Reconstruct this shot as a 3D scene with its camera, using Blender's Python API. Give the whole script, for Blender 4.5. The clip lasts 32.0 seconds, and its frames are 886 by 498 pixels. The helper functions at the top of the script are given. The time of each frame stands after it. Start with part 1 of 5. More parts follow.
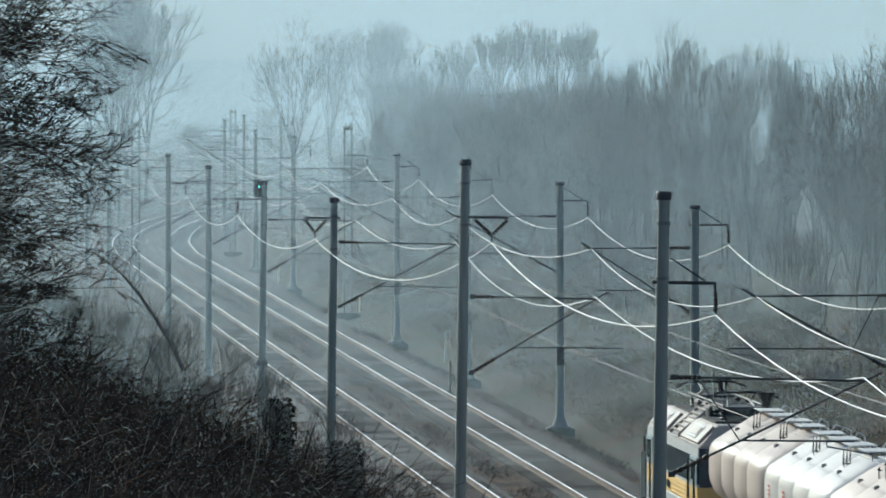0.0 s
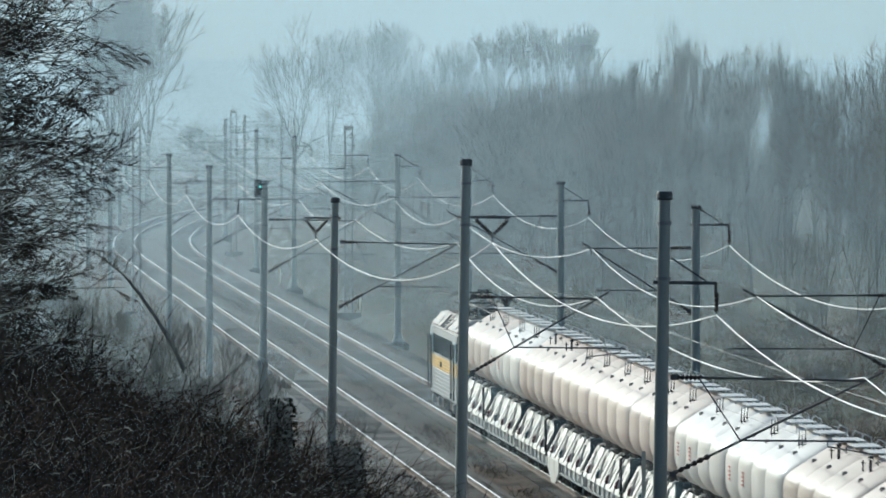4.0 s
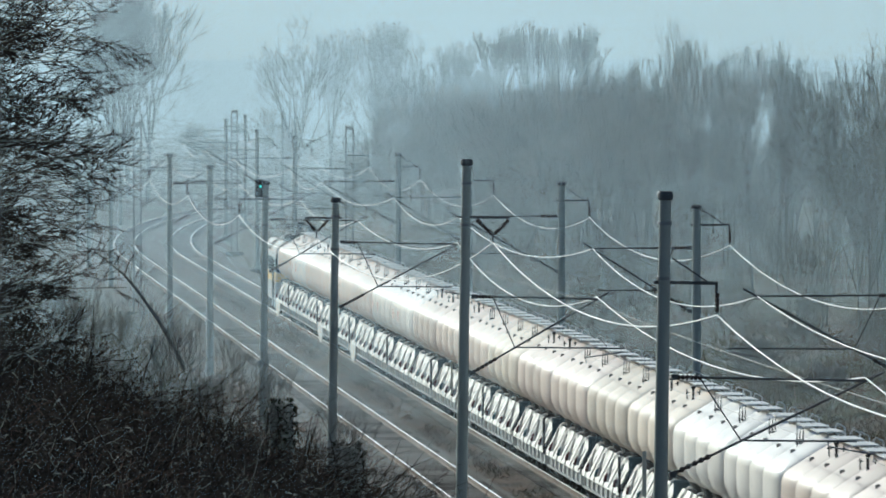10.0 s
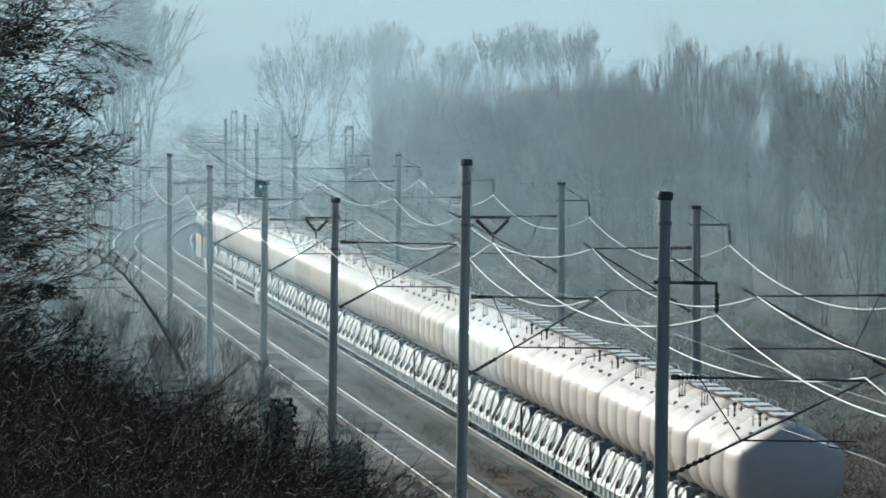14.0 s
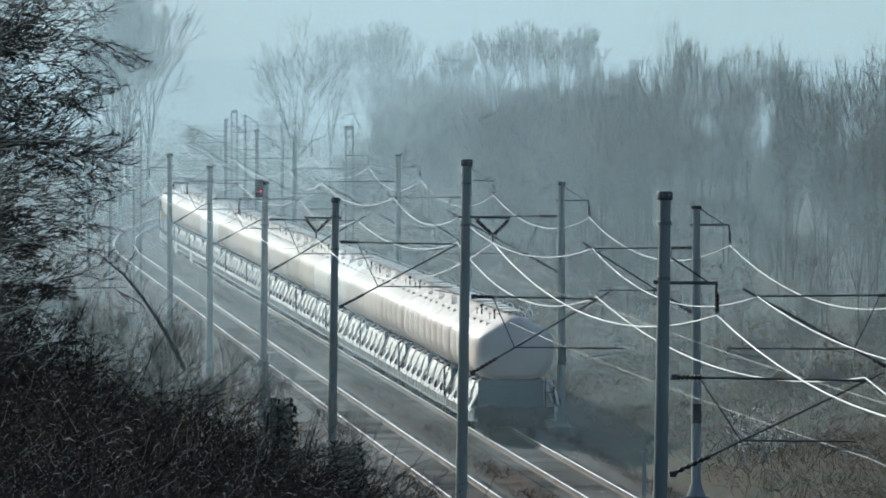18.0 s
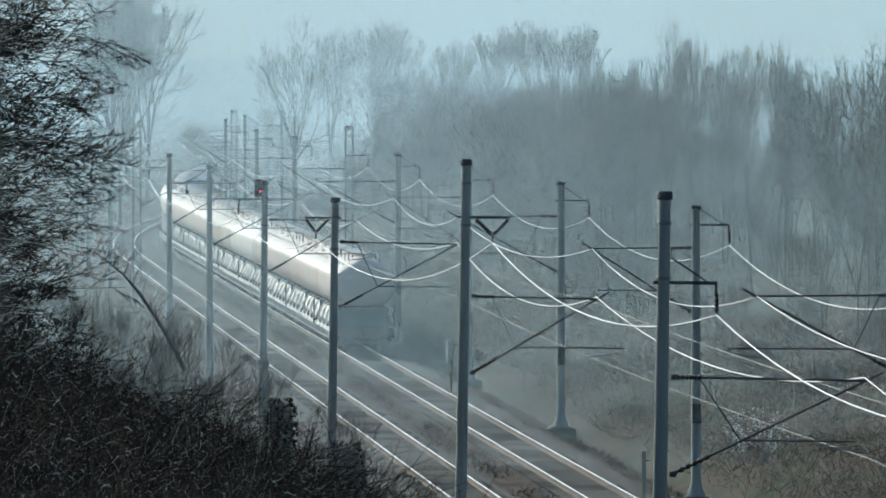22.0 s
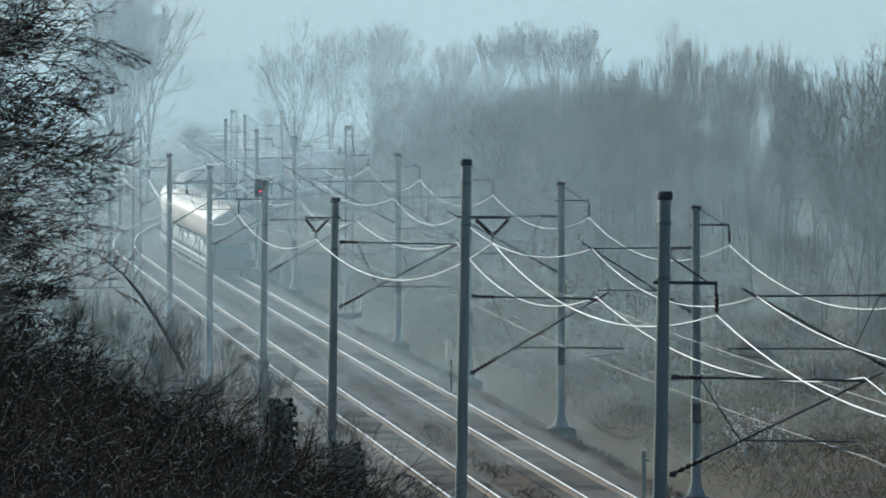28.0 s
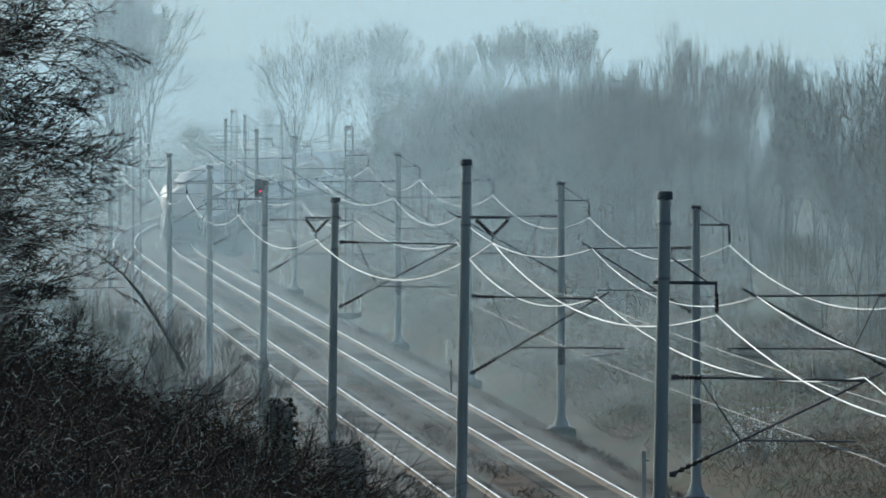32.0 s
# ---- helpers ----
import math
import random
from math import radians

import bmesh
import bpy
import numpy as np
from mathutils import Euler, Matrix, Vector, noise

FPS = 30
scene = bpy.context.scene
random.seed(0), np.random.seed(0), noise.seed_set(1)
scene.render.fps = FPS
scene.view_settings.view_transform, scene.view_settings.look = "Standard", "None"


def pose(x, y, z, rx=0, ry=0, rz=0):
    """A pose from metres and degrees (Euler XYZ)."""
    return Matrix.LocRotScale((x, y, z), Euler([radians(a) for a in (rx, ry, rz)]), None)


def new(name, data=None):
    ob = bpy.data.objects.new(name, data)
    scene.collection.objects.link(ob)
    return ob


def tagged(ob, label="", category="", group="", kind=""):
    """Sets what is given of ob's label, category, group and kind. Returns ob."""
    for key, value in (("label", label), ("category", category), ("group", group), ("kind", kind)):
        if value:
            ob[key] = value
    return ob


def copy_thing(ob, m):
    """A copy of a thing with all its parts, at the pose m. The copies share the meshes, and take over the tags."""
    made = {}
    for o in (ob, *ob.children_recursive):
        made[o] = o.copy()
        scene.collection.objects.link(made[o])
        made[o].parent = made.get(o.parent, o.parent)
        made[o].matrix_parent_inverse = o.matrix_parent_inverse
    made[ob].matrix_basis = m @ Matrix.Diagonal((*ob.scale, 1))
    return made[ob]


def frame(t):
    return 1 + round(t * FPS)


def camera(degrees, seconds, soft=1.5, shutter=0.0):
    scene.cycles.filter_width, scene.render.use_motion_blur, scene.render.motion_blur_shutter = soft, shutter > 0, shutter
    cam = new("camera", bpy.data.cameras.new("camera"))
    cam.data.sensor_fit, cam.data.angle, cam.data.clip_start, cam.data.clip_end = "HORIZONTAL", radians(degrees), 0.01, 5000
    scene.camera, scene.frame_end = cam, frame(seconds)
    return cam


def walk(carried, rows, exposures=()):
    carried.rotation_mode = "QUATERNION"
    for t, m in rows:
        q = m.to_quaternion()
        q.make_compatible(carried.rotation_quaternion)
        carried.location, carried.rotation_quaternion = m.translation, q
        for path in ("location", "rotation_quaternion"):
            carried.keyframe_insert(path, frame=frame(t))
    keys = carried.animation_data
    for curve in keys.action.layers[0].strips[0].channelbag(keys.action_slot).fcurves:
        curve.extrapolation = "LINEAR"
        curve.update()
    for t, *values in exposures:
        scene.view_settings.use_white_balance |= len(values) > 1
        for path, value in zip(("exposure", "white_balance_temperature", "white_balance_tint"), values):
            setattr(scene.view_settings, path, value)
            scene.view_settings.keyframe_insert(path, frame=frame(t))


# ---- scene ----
EXPO, KELVIN, TINT = -0.2, 5210, -3
SUN, SKY = 5.0, 0.095
MIST_COL = (0.56, 0.71, 0.81, 1.0)
MIST = [(95, 0.008), (262, 0.022), (340, 0.065), (385, 0.07), (430, 0.085), (520, 0.075), (610, 0.075), (700, 0.05), (800, 0.05), (900, 0.05), (980, 0.13), (1080, 0.17), (1180, 0.3), (1300, 0.4), (1450, 0.5)]

# World: z = 0 is the rail top, y points away along the line of sight, x to the right.
FOV = 4.99
EYE = (0.0, 0.0, 13.4)
TILT = 90 - 1.066


def aim(px):
    return pose(*EYE, TILT, 0, px * 0.00318)


cam = camera(FOV, 32.0, soft=1.7, shutter=0.4)
walk(cam, [(0, aim(-1.8)), (2.1, aim(-1.8)), (2.7, aim(-0.5)), (6.0, aim(-0.3)), (6.8, aim(0.8)), (10.5, aim(0.8)), (12.0, aim(0.0)),
           (16.0, aim(0.6)), (19.0, aim(0.4)), (21.5, aim(0.0)), (32.0, aim(0.0))],
     exposures=[(0, EXPO, KELVIN, TINT), (32, EXPO, KELVIN, TINT)])

# ---- light ----
SUN_AZ, SUN_EL = radians(-37), radians(26)
world = bpy.data.worlds.new("sky")
scene.world = world
world.use_nodes = True
wn = world.node_tree
sky = wn.nodes.new("ShaderNodeTexSky")
sky.sky_type = "NISHITA"
sky.sun_disc = False
sky.sun_elevation, sky.sun_rotation = SUN_EL, SUN_AZ
sky.air_density, sky.dust_density, sky.ozone_density = 1.0, 2.5, 1.0
wn.nodes["Background"].inputs["Strength"].default_value = SKY
wn.links.new(sky.outputs[0], wn.nodes["Background"].inputs["Color"])
sun_data = bpy.data.lights.new("sun", "SUN")
sun_data.energy, sun_data.angle, sun_data.color = SUN, radians(0.8), (1.0, 0.85, 0.68)
sun = new("sun", sun_data)
SUN_DIR = Vector((math.sin(SUN_AZ) * math.cos(SUN_EL), math.cos(SUN_AZ) * math.cos(SUN_EL), math.sin(SUN_EL)))
sun.rotation_euler = SUN_DIR.to_track_quat("Z", "Y").to_euler()
sun.location = (-120, 300, 120)


# ---- materials ----
def material(name, colour, rough=0.7, metal=0.0, vary=0.15, scale=3.0, bump=0.0, bump_scale=40.0, tint=None, tint_scale=0.6, tint_amount=0.0,
             object_vary=0.0, spec=0.4, island_vary=0.0, stretch=(1, 1, 1)):
    m = bpy.data.materials.new(name)
    m.use_nodes = True
    nt = m.node_tree
    n, links = nt.nodes, nt.links
    b = n["Principled BSDF"]
    b.inputs["Roughness"].default_value = rough
    b.inputs["Metallic"].default_value = metal
    b.inputs["Specular IOR Level"].default_value = spec
    co = n.new("ShaderNodeTexCoord")
    mp = n.new("ShaderNodeMapping")
    mp.inputs["Scale"].default_value = stretch
    links.new(co.outputs["Object"], mp.inputs["Vector"])

    def tex(sc, detail=5.0):
        t = n.new("ShaderNodeTexNoise")
        t.inputs["Scale"].default_value, t.inputs["Detail"].default_value = sc, detail
        links.new(mp.outputs[0], t.inputs["Vector"])
        return t.outputs["Fac"]

    def ramp(fac, lo, hi, a, c):
        r = n.new("ShaderNodeMapRange")
        r.inputs["From Min"].default_value, r.inputs["From Max"].default_value = lo, hi
        r.inputs["To Min"].default_value, r.inputs["To Max"].default_value = a, c
        links.new(fac, r.inputs["Value"])
        return r.outputs[0]

    def mixed(kind, fac, a, c):
        x = n.new("ShaderNodeMix")
        x.data_type, x.blend_type = "RGBA", kind
        for sock, val in ((x.inputs["Factor"], fac), (x.inputs[6], a), (x.inputs[7], c)):
            if isinstance(val, (int, float, tuple)):
                sock.default_value = val
            else:
                links.new(val, sock)
        return x.outputs[2]

    col = (*colour, 1.0)
    if tint:
        col = mixed("MIX", ramp(tex(tint_scale, 6.0), 0.42, 0.66, 0.0, tint_amount), col, (*tint, 1.0))
    if vary:
        v = ramp(tex(scale), 0.3, 0.7, 1 - vary, 1 + vary)
        col = mixed("MULTIPLY", 1.0, col, v)
    if object_vary:
        info = n.new("ShaderNodeObjectInfo")
        col = mixed("MULTIPLY", 1.0, col, ramp(info.outputs["Random"], 0, 1, 1 - object_vary, 1 + object_vary))
    if island_vary:
        g = n.new("ShaderNodeNewGeometry")
        col = mixed("MULTIPLY", 1.0, col, ramp(g.outputs["Random Per Island"], 0, 1, 1 - island_vary, 1 + island_vary))
    if isinstance(col, tuple):
        b.inputs["Base Color"].default_value = col
    else:
        links.new(col, b.inputs["Base Color"])
    if bump:
        bp = n.new("ShaderNodeBump")
        bp.inputs["Strength"].default_value = bump
        bp.inputs["Distance"].default_value = 0.02
        links.new(tex(bump_scale), bp.inputs["Height"])
        links.new(bp.outputs[0], b.inputs["Normal"])
    return m


M_CONCRETE = material("mast_concrete", (0.29, 0.305, 0.28), 0.7, vary=0.25, scale=1.2, bump=0.3, bump_scale=25, tint=(0.16, 0.175, 0.165), tint_amount=0.6, object_vary=0.1, stretch=(1, 1, 0.25))
M_BLOCK = material("foundation_concrete", (0.22, 0.21, 0.19), 0.85, vary=0.3, scale=3, bump=0.5, bump_scale=15, tint=(0.08, 0.09, 0.05), tint_amount=0.7)
M_STEEL = material("galvanised_steel", (0.24, 0.25, 0.26), 0.5, 0.5, vary=0.2, scale=4, tint=(0.12, 0.09, 0.07), tint_amount=0.5)
M_DARKSTEEL = material("dark_bracket_steel", (0.065, 0.067, 0.072), 0.6, 0.3, vary=0.2, scale=6)
M_INSULATOR = material("brown_porcelain", (0.03, 0.02, 0.017), 0.6, vary=0.1)
M_WIRE = material("drawn_wire", (0.85, 0.84, 0.82), 0.45, 0.25, vary=0.1, scale=0.5)
M_COPPER = material("dull_copper_wire", (0.5, 0.48, 0.45), 0.6, 0.3, vary=0.1, scale=0.5)
M_RAILTOP = material("polished_rail_head", (0.93, 0.93, 0.93), 0.5, 1.0, vary=0.12, scale=0.4)
M_RAILSIDE = material("rusty_rail_web", (0.11, 0.075, 0.055), 0.8, 0.2, vary=0.3, scale=2)
M_SLEEPER = material("weathered_sleeper", (0.085, 0.075, 0.066), 0.9, vary=0.3, scale=4, bump=0.4, island_vary=0.3)
M_BALLAST = material("grey_brown_ballast", (0.062, 0.053, 0.045), 0.95, vary=0.4, scale=9, bump=1.0, bump_scale=18, tint=(0.034, 0.026, 0.02), tint_scale=0.9, tint_amount=0.95, stretch=(1.0, 0.12, 1.0))
M_GROUND = material("rough_grass_ground", (0.07, 0.052, 0.036), 0.95, vary=0.45, scale=1.1, bump=0.8, bump_scale=9, tint=(0.04, 0.05, 0.024), tint_scale=0.16, tint_amount=0.9, spec=0.12)
M_BANK_FLOOR = material("dark_bank_floor", (0.022, 0.017, 0.013), 0.95, vary=0.4, scale=2.0, bump=0.8, bump_scale=8, tint=(0.032, 0.019, 0.013), tint_scale=0.5, tint_amount=0.6, spec=0.1)
M_GRASS = material("dead_grass", (0.15, 0.1, 0.066), 0.85, vary=0.3, scale=0.4, island_vary=0.5, tint=(0.08, 0.108, 0.04), tint_scale=0.09, tint_amount=0.7, spec=0.12)
M_BRAMBLE = material("dry_bramble", (0.03, 0.021, 0.014), 0.8, vary=0.3, scale=0.5, island_vary=0.6, spec=0.12)
M_BRACKEN = material("rust_brown_bracken", (0.1, 0.055, 0.034), 0.85, vary=0.3, scale=0.5, island_vary=0.5, spec=0.12)
M_CESS = material("weedy_cess", (0.042, 0.034, 0.026), 0.95, vary=0.45, scale=2.5, bump=1.0, bump_scale=10, tint=(0.12, 0.075, 0.048), tint_scale=0.7, tint_amount=0.8, spec=0.1, stretch=(1.0, 0.3, 1.0))
M_WEED = material("dead_weeds", (0.06, 0.046, 0.033), 0.9, vary=0.3, scale=0.5, island_vary=0.5, spec=0.1)
# pale colour that paints twig glints on the near bank
M_GLINT_STALK = material("pale_glint_stalk", (0.3, 0.26, 0.19), 0.6, vary=0.3, scale=1.0, island_vary=0.4)
M_BARK = material("grey_brown_bark", (0.25, 0.24, 0.215), 0.85, vary=0.3, scale=2.5, bump=0.7, bump_scale=14, tint=(0.1, 0.11, 0.06), tint_amount=0.6, object_vary=0.2, spec=0.12)
# twigs paled: brightness of sunlit, hazy trees is put into the colour
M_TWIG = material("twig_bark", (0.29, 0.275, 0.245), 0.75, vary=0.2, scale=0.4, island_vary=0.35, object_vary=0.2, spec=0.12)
# darker twig copy for the near tree and the leaning limb
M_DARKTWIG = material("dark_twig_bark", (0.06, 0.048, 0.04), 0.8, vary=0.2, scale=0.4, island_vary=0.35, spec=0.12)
# darkened bark: the far trees' contrast against bright haze is put into the colour
M_FARBARK = material("haze_contrast_bark", (0.07, 0.06, 0.05), 0.85, vary=0.25, scale=2.5, spec=0.12)
M_IVY = material("ivy_leaf", (0.014, 0.02, 0.011), 0.8, spec=0.1, vary=0.2, scale=1, island_vary=0.5)
M_BLOSSOM = material("white_blossom", (0.75, 0.72, 0.68), 0.7, vary=0.1, island_vary=0.2)
M_SIGNAL_BLACK = material("black_signal_paint", (0.02, 0.022, 0.022), 0.6, vary=0.1)
M_PALEBOARD = material("pale_weathered_board", (0.62, 0.58, 0.46), 0.6, vary=0.15, scale=4)
M_NUMBERBAR = material("dark_number_bar", (0.05, 0.05, 0.055), 0.6, vary=0.0)
M_BIRD = material("dark_plumage", (0.02, 0.02, 0.022), 0.7, vary=0.2)


def glow(name, colour, strength):
    m = bpy.data.materials.new(name)
    m.use_nodes = True
    b = m.node_tree.nodes["Principled BSDF"]
    b.inputs["Base Color"].default_value = (*colour, 1)
    b.inputs["Emission Color"].default_value = (*colour, 1)
    b.inputs["Emission Strength"].default_value = strength
    return m


M_GREENLAMP = glow("green_signal_lamp", (0.1, 1.0, 0.75), 2.5)
M_REDLAMP = glow("red_signal_lamp", (1.0, 0.03, 0.08), 4.0)


# ---- mesh helpers ----
class Geo:
    def __init__(self):
        self.v, self.f = [], []

    def add(self, verts, faces):
        k = len(self.v)
        self.v.extend(verts)
        self.f.extend([tuple(i + k for i in fc) for fc in faces])
        return self

    def box(self, c, s, m=None):
        q = [Vector((c[0] + s[0] * 0.5 * a, c[1] + s[1] * 0.5 * b, c[2] + s[2] * 0.5 * d)) for a in (-1, 1) for b in (-1, 1) for d in (-1, 1)]
        if m:
            q = [m @ p for p in q]
        return self.add([tuple(p) for p in q], [(0, 1, 3, 2), (4, 6, 7, 5), (0, 4, 5, 1), (2, 3, 7, 6), (0, 2, 6, 4), (1, 5, 7, 3)])

    def tube(self, pts, radii, n=8, caps=True):
        pts = [Vector(p) for p in pts]
        if isinstance(radii, (int, float)):
            radii = [radii] * len(pts)
        rings = []
        for i, p in enumerate(pts):
            d = (pts[min(i + 1, len(pts) - 1)] - pts[max(i - 1, 0)]).normalized()
            a = d.cross(Vector((0, 0, 1)) if abs(d.z) < 0.9 else Vector((1, 0, 0))).normalized()
            b = d.cross(a)
            rings.append([tuple(p + (a * math.cos(2 * math.pi * j / n) + b * math.sin(2 * math.pi * j / n)) * radii[i]) for j in range(n)])
        return self.loft(rings, caps)

    def loft(self, rings, caps=True, closed=True):
        n = len(rings[0])
        faces = []
        for i in range(len(rings) - 1):
            for j in range(n if closed else n - 1):
                k = (j + 1) % n
                faces.append((i * n + j, i * n + k, (i + 1) * n + k, (i + 1) * n + j))
        if caps and closed:
            faces.append(tuple(range(n - 1, -1, -1)))
            faces.append(tuple((len(rings) - 1) * n + j for j in range(n)))
        return self.add([p for r in rings for p in r], faces)

    def lathe(self, c, profile, n=12):
        rings = [[(c[0] + r * math.cos(2 * math.pi * j / n), c[1] + r * math.sin(2 * math.pi * j / n), c[2] + z) for j in range(n)] for r, z in profile]
        return self.loft(rings)

    def mesh(self, name, mat, smooth=None, bevel=0.0):
        me = bpy.data.meshes.new(name)
        me.from_pydata(self.v, [], self.f)
        bm = bmesh.new()
        bm.from_mesh(me)
        bmesh.ops.recalc_face_normals(bm, faces=bm.faces[:])
        if bevel:
            bmesh.ops.bevel(bm, geom=bm.edges[:], offset=bevel, segments=1, affect="EDGES", profile=0.5)
        bm.to_mesh(me)
        bm.free()
        for m in mat if isinstance(mat, (list, tuple)) else [mat]:
            me.materials.append(m)
        if smooth is not None:
            me.polygons.foreach_set("use_smooth", [True] * len(me.polygons))
            me.set_sharp_from_angle(angle=radians(smooth))
        return me


def part(name, geo, mat, parent=None, label="", smooth=None, bevel=0.0, at=None):
    """One mesh object, from a Geo or from mesh data, under a thing or a part."""
    me = geo.mesh(name, mat, smooth, bevel) if isinstance(geo, Geo) else geo
    ob = new(name, me)
    ob.parent = parent
    if at is not None:
        ob.matrix_basis = at
    if label:
        ob["label"] = label
    return ob


def empty(name, m=None, **tags):
    ob = new(name)
    ob.empty_display_size = 0.5
    if m is not None:
        ob.matrix_basis = m
    return tagged(ob, **tags)


def quick_mesh(name, verts, faces, mat):
    me = bpy.data.meshes.new(name)
    me.from_pydata(verts, [], faces)
    for m in mat if isinstance(mat, (list, tuple)) else [mat]:
        me.materials.append(m)
    return me


# ---- the line of the railway ----
HEAD = math.atan(0.058)
S_CURVE, RADIUS = 691.0, 2000.0
ORIGIN = Vector((23.2, 0.0, 0.0))


def line(s, u=0.0, z=0.0):
    """The place u metres to the right of the right-hand track's middle, s metres along it."""
    fwd = Vector((-math.sin(HEAD), math.cos(HEAD), 0))
    rgt = Vector((math.cos(HEAD), math.sin(HEAD), 0))
    if s <= S_CURVE:
        return ORIGIN + fwd * s + rgt * u + Vector((0, 0, z))
    a = (s - S_CURVE) / RADIUS
    start = ORIGIN + fwd * S_CURVE
    centre = start + rgt * RADIUS
    r2 = rgt * math.cos(a) - fwd * math.sin(a)
    return centre - r2 * (RADIUS - u) + Vector((0, 0, z))


def heading(s):
    """Degrees about z that turn +y onto the line."""
    return math.degrees(HEAD - max(0.0, s - S_CURVE) / RADIUS)


def beside(s, u=0.0, z=0.0, turn=0.0):
    p = line(s, u, z)
    return pose(p.x, p.y, p.z, 0, 0, heading(s) + turn)


def smooth_step(a, b, x):
    t = min(1.0, max(0.0, (x - a) / (b - a)))
    return t * t * (3 - 2 * t)


def ground_z(s, u):
    base = -0.75
    n = noise.noise((s * 0.035, u * 0.06, 0.3)) + 0.5 * noise.noise((s * 0.11, u * 0.15, 4.0))
    if u > 0:
        z = base + 0.9 * smooth_step(3.6, 6.0, u) + 2.9 * smooth_step(5.0, 20.0, u) + 2.5 * smooth_step(25, 120, u)
        rough = smooth_step(4.5, 9, u)
    else:
        w = -u
        near = 1 - smooth_step(222, 250, s)
        toe = 8.2
        steep = float(np.interp(w, (8.2, 9.2, 14.0, 20.0, 30.0, 60.0), (0.0, 0.7, 5.3, 7.3, 8.6, 9.5)))
        low = 1.6 * smooth_step(12, 24, w) + 2.5 * smooth_step(24, 60, w)
        z = base + steep * near + low * (1 - near)
        rough = smooth_step(toe, toe + 4, w)
    z += 10 * smooth_step(1250, 2200, s)
    return z + 0.35 * n * rough


def sheet(name, s_vals, u_vals, zfun, mat, **tags):
    verts, faces = [], []
    for s in s_vals:
        for u in u_vals:
            verts.append(tuple(line(s, u, zfun(s, u))))
    k = len(u_vals)
    for i in range(len(s_vals) - 1):
        for j in range(k - 1):
            faces.append((i * k + j, i * k + j + 1, (i + 1) * k + j + 1, (i + 1) * k + j))
    me = quick_mesh(name, verts, faces, mat)
    me.polygons.foreach_set("use_smooth", [True] * len(me.polygons))
    return tagged(new(name, me), **tags)


s_ground = [-400, -250, -150, -80, -40] + [i * 4.0 for i in range(0, 280)] + [1120 + i * 30.0 for i in range(0, 20)] + [1800, 2000, 2300, 2700, 3200, 3800, 4500]
u_ground = [-1500, -900, -500, -300, -180, -120, -90, -70, -55, -45, -38, -32] + [-28 + i * 0.9 for i in range(0, 69)] + [35, 40, 48, 60, 80, 110, 160, 240, 360, 560, 900, 1400]
sheet("ground", s_ground, u_ground, ground_z, M_GROUND, kind="structure", label="rough grassy railway cutting and woodland floor", category="ground")

# darker ground sheet under the brambles of the near bank
sheet("leaf_litter", [90 + i * 4.0 for i in range(0, 41)], [-30 + i * 0.9 for i in range(0, 25)], lambda s, u: ground_z(s, u) + 0.04, M_BANK_FLOOR,
      kind="structure", label="dark brown ground sheet on the near bank", category="ground")

# track bed
bed_u = [-8.2, -7.1, -6.0, -5.4, -2.7, -2.3, -1.6, -1.2, 1.3, 2.0, 3.0, 4.0]
bed_z = [-0.8, -0.5, -0.24, -0.2, -0.2, -0.3, -0.3, -0.2, -0.2, -0.24, -0.55, -0.85]


def bed_height(s, u):
    return float(np.interp(u, bed_u, bed_z)) + 0.025 * noise.noise((s * 0.9, u * 1.7, 0))


sheet("ballast", [i * 3.0 for i in range(-70, 440)], bed_u, bed_height, M_BALLAST, kind="structure", label="grey-brown stone ballast bed under two tracks", category="ballast")

# weedy strips between the tracks and along the far shoulder
for name, us in (("cess_middle", (-2.75, -2.5, -2.1, -1.7, -1.35, -1.15)), ("cess_far", (1.75, 2.1, 2.6, 3.1, 3.6, 4.1, 4.6)), ("cess_near", (-8.4, -7.8, -7.2, -6.6, -6.2))):
    sheet(name, [240 + i * 1.5 for i in range(0, 300)], us, lambda s, u, us=us: bed_height(s, max(-8.2, min(4.0, u))) + (0.03 + 0.05 * noise.noise((s * 0.6, u * 2.0, 5)) if us[0] < u < us[-1] else -0.03),
          M_CESS, kind="structure", label="dark weedy strip beside the ballast", category="cess")

# rails and sleepers
TRACKS = {"far": 0.0, "near": -4.15}
rail_s = [-200.0, 100.0, 300.0] + [400 + i * 12.0 for i in range(0, 76)]
for track in TRACKS.values():
    for side in (-0.7525, 0.7525):
        u0 = track + side
        body = [(-0.075, -0.172), (0.075, -0.172), (0.075, -0.16), (0.012, -0.135), (0.012, -0.045), (0.036, -0.036), (0.036, -0.006),
                (-0.036, -0.006), (-0.036, -0.036), (-0.012, -0.045), (-0.012, -0.135), (-0.075, -0.16)]
        top = [(-0.036, -0.006), (0.036, -0.006), (0.034, 0.0), (-0.034, 0.0)]
        rail = tagged(part("rail", Geo().loft([[tuple(line(s, u0 + a, b)) for a, b in body] for s in rail_s]), M_RAILSIDE),
                      "long steel rail, rusty web and bright worn head", "rail", "rails of the two tracks")
        part("rail_head", Geo().loft([[tuple(line(s, u0 + a, b)) for a, b in top] for s in rail_s]), M_RAILTOP, rail, "sun-bright polished running surface")
